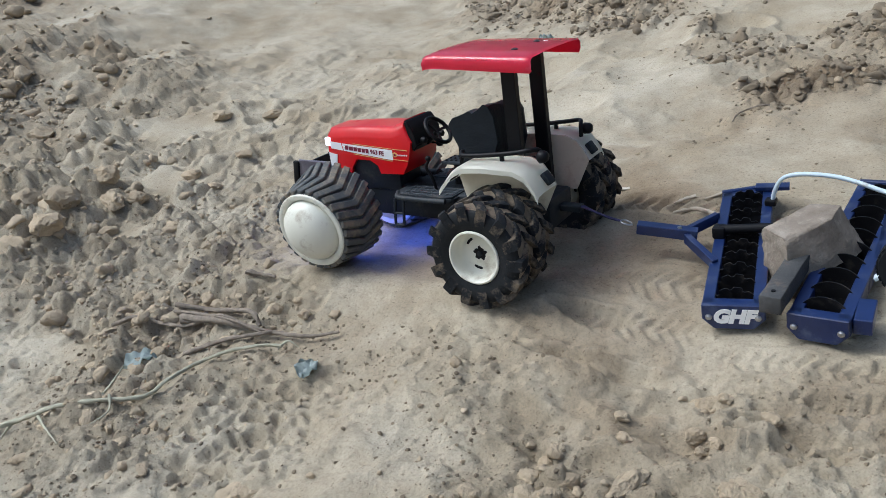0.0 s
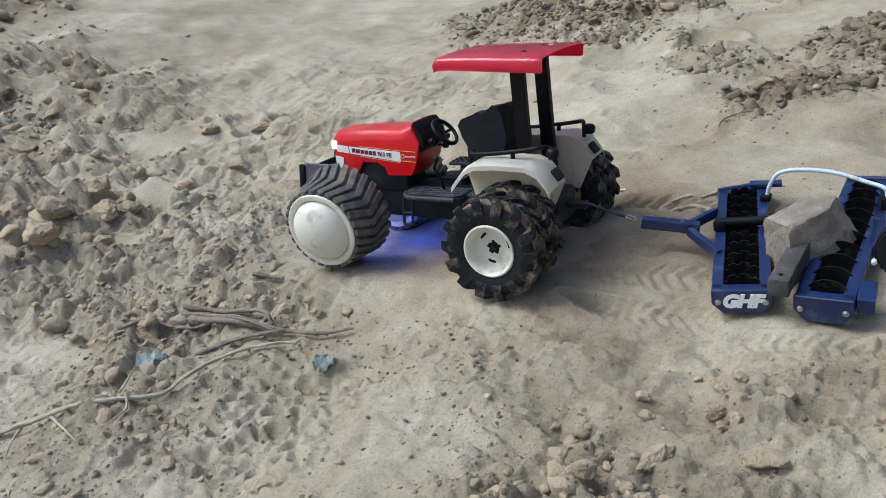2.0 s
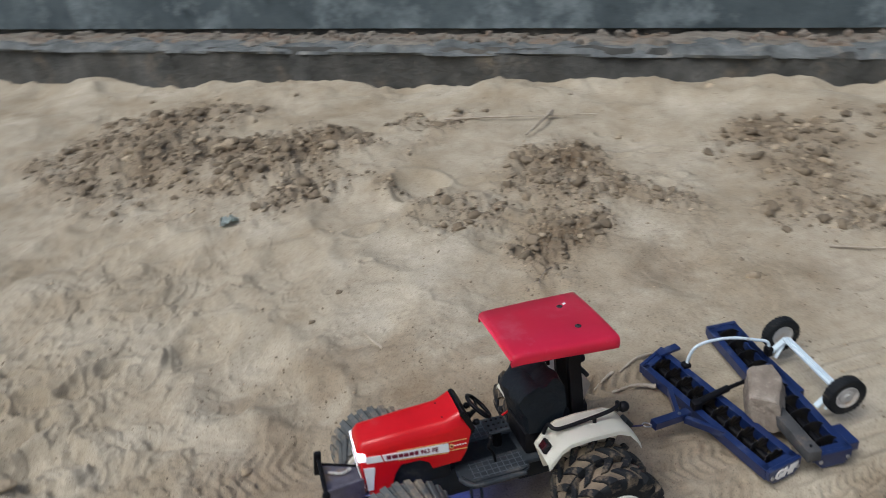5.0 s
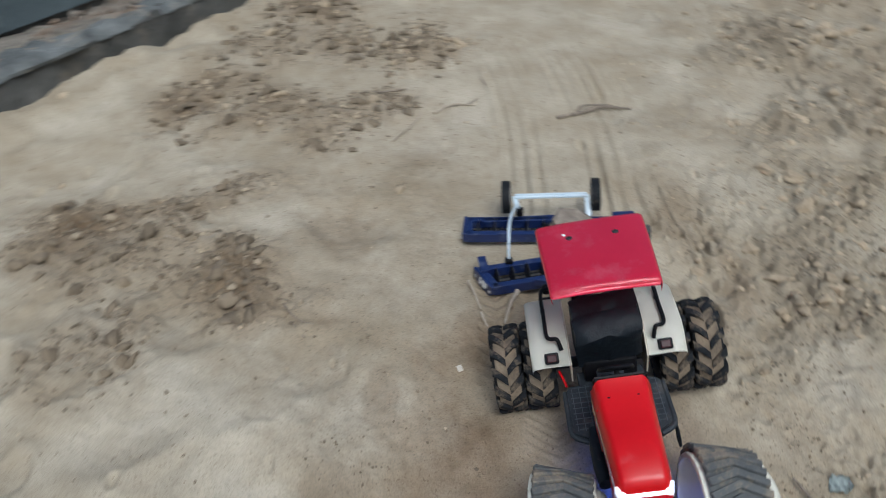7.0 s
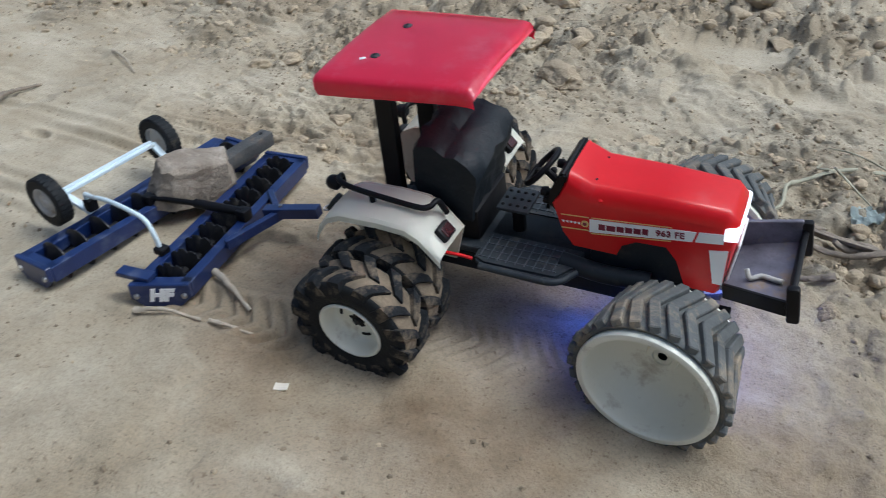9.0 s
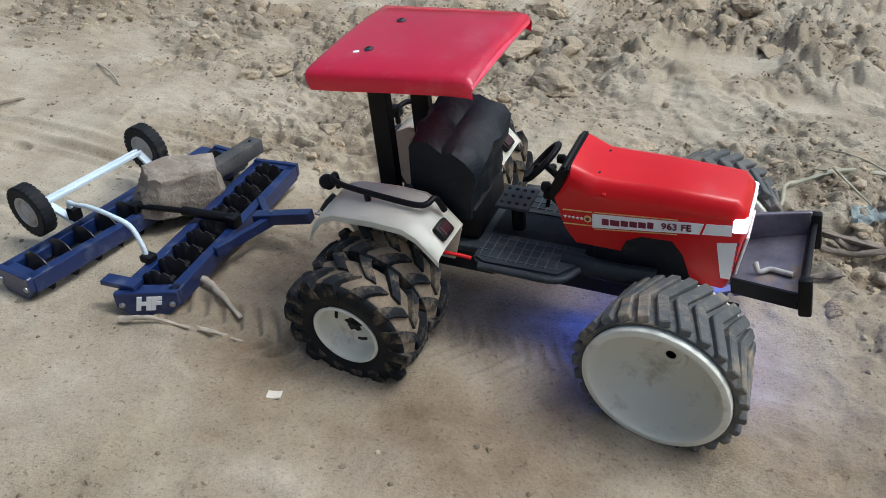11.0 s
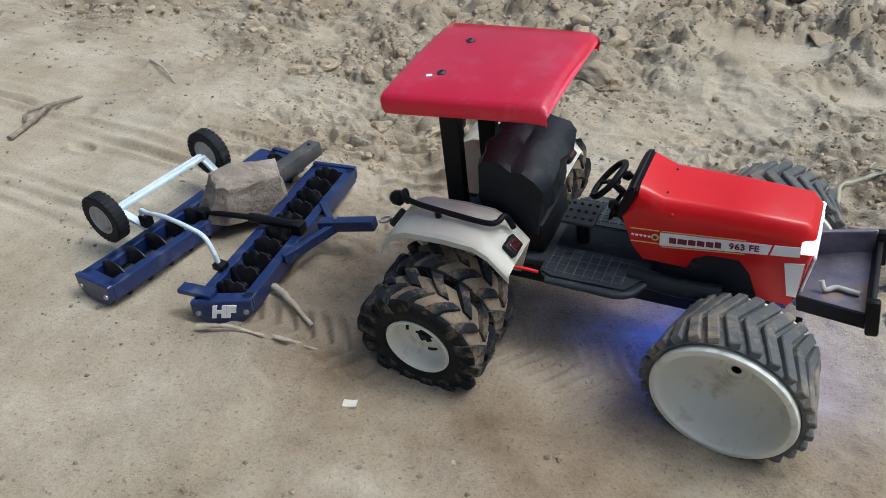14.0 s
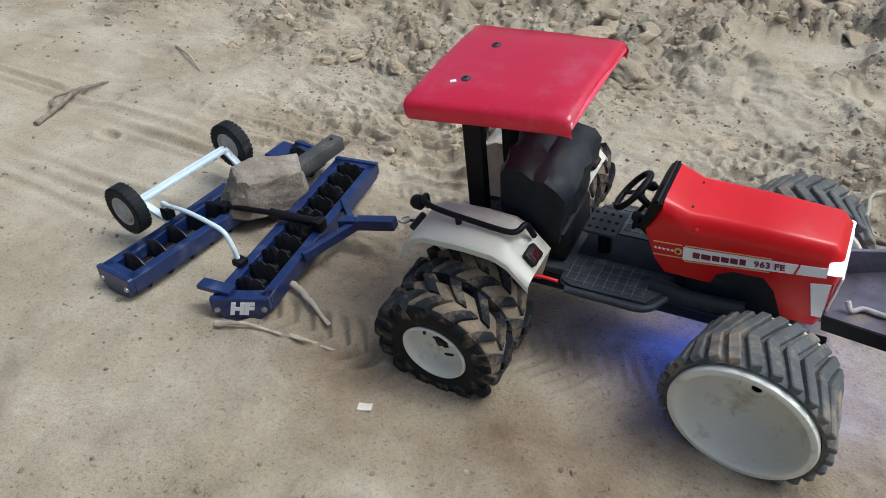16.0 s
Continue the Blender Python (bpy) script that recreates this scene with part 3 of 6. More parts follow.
    z = z + plates * (0.023 * crust(x, y, 5.0, 5, 231) + 0.015 * crust(xw, yw, 13.0, 4, 233) - 0.5 * lumps(xw, yw * 1.3, 17.0, 235) / 17.0 * np.clip(3 * value_noise(x * 3, y * 3, 237), 0, 1) - 0.35 * lumps(xw, yw * 1.2, 40.0, 239) / 40.0 * np.clip(0.3 + 2 * value_noise(x * 6, y * 6, 241), 0, 1))
    # sand scooped out by the sunken wheels
    z = z - 0.010 * np.exp(-(((x - 0.0) / 0.07) ** 2 + ((y + 0.135) / 0.045) ** 2)) - 0.003 * np.exp(-(((x - 0.2) / 0.07) ** 2 + ((y + 0.125) / 0.05) ** 2))
    # sand heaped round the sunken wheels
    for wx, wy, s in ((0.050, -0.105, 0.03), (0.245, -0.09, 0.028), (-0.050, -0.105, 0.028)):
        z = z + 0.005 * np.exp(-((x - wx) ** 2 + (y - wy) ** 2) / s ** 2)
    return z


def height(x, y):
    return float(ground_at(np.array([float(x)]), np.array([float(y)]))[0])


def axis_steps(lo, hi, step, below, above, far=60.0):
    """Even steps from lo to hi; outside they grow, first by the given factor as far as the given place, then faster."""
    def outward(start, place, factor):
        out, d, x = [], step, 0.0
        while x < far:
            d *= factor if x < place else 1.16
            x += d
            out.append(x)
        return np.array(out)

    mid = np.arange(lo, hi, step)
    return np.concatenate([lo - outward(lo, *below)[::-1], mid, mid[-1] + outward(hi, *above)])


def sheet(name, xs, ys, z_of, material):
    gx, gy = np.meshgrid(xs, ys)
    gz = z_of(gx, gy)
    nx, ny = len(xs), len(ys)
    me = bpy.data.meshes.new(name)
    me.vertices.add(nx * ny)
    me.vertices.foreach_set("co", np.stack([gx, gy, gz], -1).astype(np.float32).ravel())
    i = (np.arange(ny - 1)[:, None] * nx + np.arange(nx - 1)[None, :]).ravel()
    quads = np.stack([i, i + 1, i + nx + 1, i + nx], -1).astype(np.int32)
    me.loops.add(quads.size)
    me.loops.foreach_set("vertex_index", quads.ravel())
    me.polygons.add(len(quads))
    me.polygons.foreach_set("loop_start", np.arange(0, quads.size, 4, dtype=np.int32))
    me.polygons.foreach_set("use_smooth", np.ones(len(quads), dtype=bool))
    me.update(calc_edges=True)
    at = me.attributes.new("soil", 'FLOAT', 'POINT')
    # soil tone also holds the shade painted under and beside the tractor
    at.data.foreach_set("value", np.clip(crumb_at(gx, gy, True) + damp_shade_at(gx, gy), 0, 1).astype(np.float32).ravel())
    at = me.attributes.new("rough", 'FLOAT', 'POINT')
    at.data.foreach_set("value", rough_at(gx, gy).astype(np.float32).ravel())
    me.materials.append(material)
    return new(name, me)


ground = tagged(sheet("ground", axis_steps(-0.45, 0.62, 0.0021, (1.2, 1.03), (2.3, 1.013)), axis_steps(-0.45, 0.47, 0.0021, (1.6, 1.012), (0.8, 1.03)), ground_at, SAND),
                "bank of pale dry sand with crumbly soil, furrows and tyre prints", "ground", kind="structure")

# ---------------------------------------------------------------- kerb and wall
WALL_AT, WALL_TURN = (-0.528, -1.082), math.degrees(math.atan2(-0.556, 0.831))


def wall_and_kerb():
    m = pose(WALL_AT[0], WALL_AT[1], height(*WALL_AT), 0, -2.6, WALL_TURN)
    rnd = random.Random(5)

    def slab(name, y0, y1, z0, z1, mat, label, wobble):
        bm = bmesh.new()
        n = 420
        rows = []
        for k in range(n + 1):
            x = -5 + 11 * k / n
            w = [wobble * (1.6 * noise.noise(Vector((x * 5, q * 3.3, wobble * 900))) + 0.6 * noise.noise(Vector((x * 31, q * 7.7, 0))) + 0.5 * rnd.uniform(-1, 1)) for q in range(4)]
            rows.append([bm.verts.new((x, y1 + w[0], z0)), bm.verts.new((x, y1 + w[1], z1 - 0.012)), bm.verts.new((x, y1 - 0.012 + w[1], z1 + w[2])), bm.verts.new((x, y0, z1 + w[3])), bm.verts.new((x, y0, z0))])
        for p, q in zip(rows, rows[1:]):
            for j in range(5):
                bm.faces.new((p[j], p[(j + 1) % 5], q[(j + 1) % 5], q[j]))
        bm.faces.new(rows[0])
        bm.faces.new(rows[-1])
        ob = part(name, bm, mat, smooth=40)
        ob.matrix_world = m
        return tagged(ob, label, "kerb" if "kerb" in name else "wall", kind="structure")

    slab("kerb", -0.02, 0.0, -0.5, 0.066, CONCRETE, "dark damp concrete kerb face along the sand", 0.007)
    slab("kerb_edge", -0.075, 0.004, 0.052, 0.071, CEMENT, "pale blue-grey cement edge along the kerb top", 0.010)
    slab("kerb_ledge", -0.26, -0.040, -0.5, 0.072, LEDGE, "dusty pale cement ledge between kerb and wall", 0.010)
    slab("wall_core", -0.55, -0.205, -0.5, 0.5, CONCRETE, "dark footing in the gap under the plaster", 0.002)
    slab("wall_south", -0.50, -0.190, 0.088, 0.9, PLASTER, "grey stained cement plaster wall behind the kerb", 0.004)


wall_and_kerb()

# ---------------------------------------------------------------- toy tractor
# built in its own frame: x ahead, y to its left, z up, the rear axle over the origin
tractor = thing("toy_tractor", "red and white model farm tractor half sunk in sand", "toy tractor")


def tyre(name, parent, radius, rim_r, half, count, width, high):
    """A farm tyre: rounded sidewalls, sand packed on the tread ground, and bars that run from the middle over each shoulder."""
    r = radius - high
    bm = bmesh.new()
    side = [(rim_r, 0.86), (rim_r + 0.0016, 0.95), (rim_r + 0.45 * (r - rim_r), 1.03), (r - 0.0065, 1.02), (r - 0.0030, 0.96), (r - 0.0008, 0.84)]
    lathe(bm, [(a, -half * b) for a, b in side] + [(r, 0.0)] + [(a, half * b) for a, b in side[::-1]] + [(rim_r, -half * 0.86)], 48)
    part(name, bm, RUBBER, parent, smooth=50)
    bm = bmesh.new()
    lathe(bm, [(r - 0.0050, -0.90 * half), (r - 0.0010, -0.83 * half), (r + 0.0002, -0.72 * half), (r + 0.0008, 0), (r + 0.0002, 0.72 * half), (r - 0.0010, 0.83 * half), (r - 0.0050, 0.90 * half)], 48)
    part("tread_ground", bm, BAND, parent, "sand packed between tread bars", smooth=60)
    # each bar: place across, height over the axle, lead round the tyre
    steps = [(0.03, r + high * 0.70, 0.0), (0.30, r + high * 0.95, 0.09), (0.62, r + high, 0.19), (0.90, r + high * 0.92, 0.250), (1.06, r + high * 0.62, 0.275), (1.10, r - high * 0.35, 0.282), (1.02, r - 0.0052, 0.287)]
    for side in (-1, 1):
        bm = bmesh.new()
        for k in range(count):
            turn = 2 * math.pi * (k + (0.5 if side > 0 else 0.0)) / count
            rows = []
            for y, top, lead in steps:
                a = turn + lead
                w = width * (0.86 + 0.14 * abs(y)) / top / 2
                low = top - high * 1.4
                rows.append([bm.verts.new((q * math.cos(a + b), side * y * half, q * math.sin(a + b))) for q, b in ((low, -w * 1.25), (top - 0.0004, -w), (top, -w * 0.75), (top, w * 0.75), (top - 0.0004, w), (low, w * 1.25))])
            for p, q in zip(rows, rows[1:]):
                for j in range(6):
                    bm.faces.new((p[j], p[(j + 1) % 6], q[(j + 1) % 6], q[j]))
            bm.faces.new(rows[0])
            bm.faces.new(rows[-1])
        part("tread", bm, TREAD, parent, "black slanting tread bars", smooth=32)


def rear_wheel(y, outer_side, label=""):
    m = pose(0, y, 0.0455)
    bm = bmesh.new()
    s = outer_side
    lathe(bm, [(0.0243, s * 0.0140), (0.0236, s * 0.0150), (0.0226, s * 0.0152), (0.0217, s * 0.0144), (0.0210, s * 0.0120), (0.0203, s * 0.0050), (0.0192, s * 0.0024), (0.0170, s * 0.0012), (0.0110, s * 0.0014), (0.0080, s * 0.0026), (0.0, s * 0.0026)], 48)
    w = part("rear_wheel", bm, RIM, tractor, label or "cream plastic wheel with a knobbly black tyre", smooth=40)
    w.matrix_local = m
    tyre("tyre", w, 0.0478, 0.0237, 0.0148, 14, 0.0090, 0.0046)
    for k in range(3):
        bm = bmesh.new()
        rows = []
        for j in range(7):
            a = 2 * math.pi / 3 * k + 0.5 + 0.09 * j
            wide = 0.0008 if j in (0, 6) else 0.0011
            rows.append([bm.verts.new((q * math.cos(a), s * h, q * math.sin(a))) for q, h in ((0.0142 - wide, 0.0002), (0.0142 - wide, 0.0018), (0.0142 + wide, 0.0018), (0.0142 + wide, 0.0002))])
        for p, q in zip(rows, rows[1:]):
            for j in range(4):
                bm.faces.new((p[j], p[(j + 1) % 4], q[(j + 1) % 4], q[j]))
        bm.faces.new(rows[0])
        bm.faces.new(rows[-1])
        part("wheel_slot", bm, BLACK, w)
    bm = bmesh.new()
    lathe(bm, [(0.0, s * 0.0031), (0.0050, s * 0.0031), (0.0058, s * 0.0029), (0.0060, s * 0.001)], 28, None, lambda a: 1 + 0.16 * math.sin(5 * a) + 0.12 * math.sin(9 * a + 1))
    hole = part("broken_hub_hole", bm, BLACK, w, "dark broken hole round the axle")
    bm = bmesh.new()
    lathe(bm, [(0.0, s * 0.0050), (0.0022, s * 0.0048), (0.0026, s * 0.0030)], 10)
    part("axle_end", bm, DARK, hole)
    return w


for s in (1, -1):
    rear_wheel(s * 0.1025, s)
    w = rear_wheel(s * 0.069, s)


def front_wheel(x, y, z, turn, lean):
    """A wide conical drum wheel: an open bowl to the tractor's right, a dome to its left."""
    bm = bmesh.new()
    lathe(bm, [(0.0440, -0.026), (0.0449, -0.0306), (0.0442, -0.0326), (0.0428, -0.0332), (0.0404, -0.0330), (0.0394, -0.0318), (0.0390, -0.0290), (0.0382, -0.0235), (0.0366, -0.0165), (0.0337, -0.0095), (0.0295, -0.0040), (0.0245, 0.0000), (0.0180, 0.0024), (0.0108, 0.0032), (0.0098, 0.0018), (0.0066, 0.0018), (0.0060, 0.0030), (0.0033, 0.0030), (0.0033, 0.009), (0.0, 0.009)], 56)
    w = part("front_wheel", bm, RIM, tractor, "cream drum wheel, hollow on one side", smooth=40)
    w.matrix_local = pose(x, y, z, lean, 0, turn) @ Matrix.Diagonal((1, 0.9, 1, 1))
    bm = bmesh.new()
    prof = [(0.0385, 0.024), (0.0396, 0.0292), (0.0388, 0.0306), (0.0372, 0.0310), (0.0348, 0.0306), (0.0334, 0.0294), (0.0322, 0.0268)]
    for k in range(1, 9):
        a = math.pi / 2 * k / 8
        prof.append((0.0322 * math.cos(a) if k < 8 else 0.0, 0.0266 + 0.0215 * math.sin(a)))
    lathe(bm, prof, 56)
    part("dome", bm, RIM, w, "smooth cream dome with a raised lip", smooth=40)
    bm = bmesh.new()
    lathe(bm, [(0.0448, -0.0275), (0.0478, -0.0290), (0.0488, -0.0265), (0.0402, 0.0270), (0.0392, 0.0285), (0.0380, 0.0265), (0.0448, -0.0275)], 56)
    t = part("tyre", bm, GREYTREAD, w, smooth=35)
    bm = bmesh.new()
    cone = math.atan2(0.0086, 0.0535)
    for side in (-1, 1):
        for k in range(27):
            a = 2 * math.pi * k / 27
            turn = Matrix.Rotation(-a, 4, 'Y') @ Matrix.Translation((0.0447 - side * 0.00225 + 0.0007, side * 0.0137, 0)) @ Matrix.Rotation(cone, 4, 'Z') @ Matrix.Rotation(radians(side * -19), 4, 'X')
            vs = box(bm, (0, 0, 0), (0.0050, 0.0318, 0.0070), None, 0.0008, 1)
            bmesh.ops.transform(bm, matrix=turn, verts=vs)
    part("tread", bm, GREYTREAD, w, "dusty grey chevron tread bars")
    bm = bmesh.new()
    lathe(bm, [(0.0031, 0.0034), (0.0031, 0.0080), (0.0, 0.0080)], 20)
    part("axle_hole", bm, BLACK, w)
    for x, z in ((0.026, 0.0315), (0.0285, 0.0295), (0.0405, -0.004)):
        bm = bmesh.new()
        r = math.hypot(x, z)
        lathe(bm, [(0.0, -0.0006), (0.0007, -0.0005), (0.0008, 0.0020)], 8, pose(x, -0.0285, z))
        part("screw", bm, DARK, w)
    return w


front_wheel(0.198, 0.072, 0.046, 2, -7)
front_wheel(0.1985, -0.0655, 0.0400, -6.7, -1.2)


def side_of_hood(x):
    return 0.0262 - 0.0042 * (x - 0.12) / 0.11


def hood():
    line = [(0.1150, 0.1160), (0.1215, 0.0940), (0.1285, 0.0835), (0.1570, 0.0822), (0.1600, 0.0905), (0.1690, 0.0955), (0.1875, 0.0955), (0.1945, 0.0860), (0.2010, 0.0660), (0.2225, 0.0650), (0.2280, 0.1040),
            (0.2274, 0.1190), (0.2210, 0.1262), (0.180, 0.1288), (0.139, 0.1297), (0.1240, 0.1368)]
    bm = bmesh.new()
    n = len(line)
    rows = []
    for t in (-1, -0.98, -0.93, -0.85, -0.75, -0.66, -0.33, 0, 0.33, 0.66, 0.75, 0.85, 0.93, 0.98, 1):
        row = []
        over = max(0.0, abs(t) - 0.66) / 0.34
        for i, (x, z) in enumerate(line):
            w = side_of_hood(x)
            drop = (0.0125 if i == 15 else 0.0105) * over ** 2.6 - (0.0008 * (1 - t * t) if i >= 12 else 0) if i >= 11 else 0.0
            if i in (9, 10, 11, 12):
                x -= 0.0035 * over ** 2
            row.append(bm.verts.new((x, w * t, z - drop)))
        rows.append(row)
    for p, q in zip(rows, rows[1:]):
        for i in range(n):
            bm.faces.new((p[i], p[(i + 1) % n], q[(i + 1) % n], q[i]))
    bm.faces.new(rows[0])
    bm.faces.new(rows[-1])
    h = part("hood", bm, RED, tractor, "glossy red enamel hood, lightly dusty", smooth=50)
    # joint across the hood in front of the dashboard
    bm = bmesh.new()
    box(bm, (0.1392, 0, 0.1297), (0.0005, 0.030, 0.0005), None)
    part("seam", bm, RED, h)
    for y in (0.0127, -0.0127):
        bm = bmesh.new()
        lathe(bm, [(0, 0.0012), (0.0014, 0.0011), (0.0021, 0.0002), (0.0021, -0.002)], 14, pose(0.139, y, 0.1292, 90))
        part("screw", bm, BLACK, h)
    bm = bmesh.new()
    lathe(bm, [(0, 0.0008), (0.0012, 0.0006), (0.0015, -0.002)], 12, pose(0.1455, -0.0238, 0.1225, 120))
    part("screw", bm, RED, h)
    for s in (1, -1):
        def wall_y(x):
            return s * side_of_hood(x)

        def patch(name, corners, mat, lift=0.0005, parent=h):
            b = bmesh.new()
            inner = [b.verts.new((x, wall_y(x) - s * 0.0004, z)) for x, z in corners]
            outer = [b.verts.new((x, wall_y(x) + s * lift, z)) for x, z in corners]
            k = len(corners)
            b.faces.new(outer)
            b.faces.new(inner)
            for i in range(k):
                b.faces.new((inner[i], inner[(i + 1) % k], outer[(i + 1) % k], outer[i]))
            return part(name, b, mat, parent)

        patch("decal_strip", [(0.1390, 0.0975), (0.2028, 0.1038), (0.2046, 0.1115), (0.1390, 0.1078)], DECALWHITE)
        patch("decal_block", [(0.2042, 0.1040), (0.2205, 0.1056), (0.2205, 0.1130), (0.2060, 0.1117)], DECALWHITE)
        patch("decal_line", [(0.1205, 0.0974), (0.1385, 0.0982), (0.1385, 0.0988), (0.1205, 0.0980)], GOLD)
        patch("decal_line", [(0.1203, 0.1080), (0.1385, 0.1086), (0.1385, 0.1092), (0.1203, 0.1086)], GOLD)
        patch("decal_line", [(0.1400, 0.0962), (0.190, 0.1010), (0.190, 0.1016), (0.1400, 0.0968)], GOLD)
        patch("decal_line", [(0.1400, 0.1088), (0.190, 0.1116), (0.190, 0.1121), (0.1400, 0.1093)], GOLD)
        for k in range(5):
            x = 0.1218 + 0.0026 * k
            star = []
            for j in range(10):
                a, r = math.pi * j / 5, (0.00115 if j % 2 == 0 else 0.0005)
                star.append((x + r * math.sin(a), 0.1032 + r * math.cos(a)))
            patch("star", star, DECALWHITE)
        for r, mat, lift in ((0.0025, GOLD, 0.0005), (0.0013, DECALRED, 0.0008)):
            ring = [(0.1360 + r * math.cos(a * math.pi / 8), 0.1034 + r * math.sin(a * math.pi / 8)) for a in range(16)]
            patch("badge", ring, mat, lift)
        # the maker's word as plain blocks, then the number
        zmid = lambda x: 0.1027 + 0.0050 * (x - 0.1390) / 0.0645
        begin = 0.1450 if s < 0 else 0.2005
        for k, width in enumerate((0.0042, 0.0056, 0.0044, 0.0044, 0.0044, 0.0036)):
            x0, x1 = begin, begin - s * width
            begin = x1 - s * 0.0009
            zc = zmid(x0)
            hi = 0.0023 if k in (0, 5) else 0.0019
            patch("decal_bar", [(x0, zc - 0.0022), (x1, zc - 0.0022), (x1, zc + hi), (x0, zc + hi)], DECALRED, 0.0008, h)
        xm = 0.1893 if s < 0 else 0.1585
        turn = Matrix.Rotation(radians(90), 4, 'X') if s < 0 else Matrix.Rotation(radians(180), 4, 'Z') @ Matrix.Rotation(radians(90), 4, 'X')
        tilt = Matrix.Rotation(radians(-4.2), 4, 'Y')
        lettering("number_lettering", "963 FE", 0.0064, Matrix.Translation((xm, wall_y(xm) + s * 0.0007, zmid(xm))) @ Matrix.Rotation(radians(-2.2 * s), 4, 'Z') @ tilt @ turn, DECALRED, h)
        # white side panel of the grille and its lamp
        patch("grille_panel", [(0.2175, 0.0735), (0.2230, 0.0735), (0.2240, 0.1010), (0.2130, 0.0992)], DECALWHITE, 0.0006)
        patch("grille_line", [(0.2236, 0.0730), (0.2240, 0.0730), (0.2252, 0.1012), (0.2247, 0.1012)], DARK, 0.0006)
        b = bmesh.new()
        vs = box(b, (0, 0, 0), (0.0088, 0.0068, 0.0092), None, 0.0016, 3)
        bmesh.ops.transform(b, matrix=pose(0.2240, s * 0.0192, 0.1122, 0, 3, s * -14), verts=vs)
        part("headlamp", b, LAMP, h, "lit white headlamp", smooth=60)
    bm = bmesh.new()
    box(bm, (0.2266, 0, 0.084), (0.002, 0.030, 0.034), Matrix.Rotation(radians(8), 4, 'Y'), 0.0012)
    part("grille", bm, DECALWHITE, h, "white front grille")
    for k in range(5):
        bm = bmesh.new()
        box(bm, (0.2275 + 0.0008 * (k - 2), 0, 0.074 + 0.0055 * k), (0.0012, 0.024, 0.0018), None)
        part("grille_slot", bm, DARK, h)
    bm = bmesh.new()
    box(bm, (0.2275, 0, 0.1120), (0.003, 0.032, 0.0045), None, 0.001)
    part("lamp_bar", bm, LAMP, h, "lit white lamp strip")


hood()


def dashboard():
    bm = bmesh.new()
    a, b = prism(bm, [(0.1125, 0.1240), (0.1090, 0.1130), (0.1160, 0.1060), (0.1238, 0.1360), (0.1212, 0.1378), (0.1172, 0.1352)], -0.0235, 0.0235)
    bmesh.ops.bevel(bm, geom=list(bm.edges), offset=0.0015, segments=2, affect='EDGES')
    d = part("dashboard", bm, BLACK, tractor, "black dashboard with knobs", smooth=40)
    for y, z in ((-0.016, 0.116), (0.016, 0.117), (-0.012, 0.107)):
        bm = bmesh.new()
        lathe(bm, [(0, 0.004), (0.003, 0.003), (0.0035, -0.001), (0.001, -0.004), (0.001, -0.012), (0, -0.012)], 12, pose(0.1065, y, z, 0, 0, 90))
        part("knob", bm, BLACK, d, smooth=40)
    bm = bmesh.new()
    ring = [(0.0150 + 0.0021 * math.cos(a * math.pi / 5), 0.0021 * math.sin(a * math.pi / 5)) for a in range(11)]
    lathe(bm, ring, 36, pose(0.0985, 0, 0.1235, 90, 0, 0))
    bmesh.ops.transform(bm, matrix=Matrix.Translation((0.0985, 0, 0.1235)) @ Matrix.Rotation(radians(-48), 4, 'Y') @ Matrix.Translation((-0.0985, 0, -0.1235)), verts=bm.verts)
    w = part("steering_wheel", bm, BLACK, tractor, "black steering wheel", smooth=60)
    bm = bmesh.new()
    turn = Matrix.Translation((0.0985, 0, 0.1235)) @ Matrix.Rotation(radians(-48), 4, 'Y')
    for k in range(3):
        a = math.pi * 2 / 3 * k + 0.5
        vs = beam(bm, (0, 0, -0.002), (0.0145 * math.cos(a), 0.0145 * math.sin(a), 0), 0.003, 0.0016, 0.0004)
        bmesh.ops.transform(bm, matrix=turn, verts=vs)
    part("spokes", bm, BLACK, w)
    bm = bmesh.new()
    tube(bm, [(0.0995, 0, 0.1225), (0.106, 0, 0.1165), (0.113, 0, 0.110)], 0.0024, 10, 2)
    part("steering_column", bm, BLACK, tractor)


dashboard()


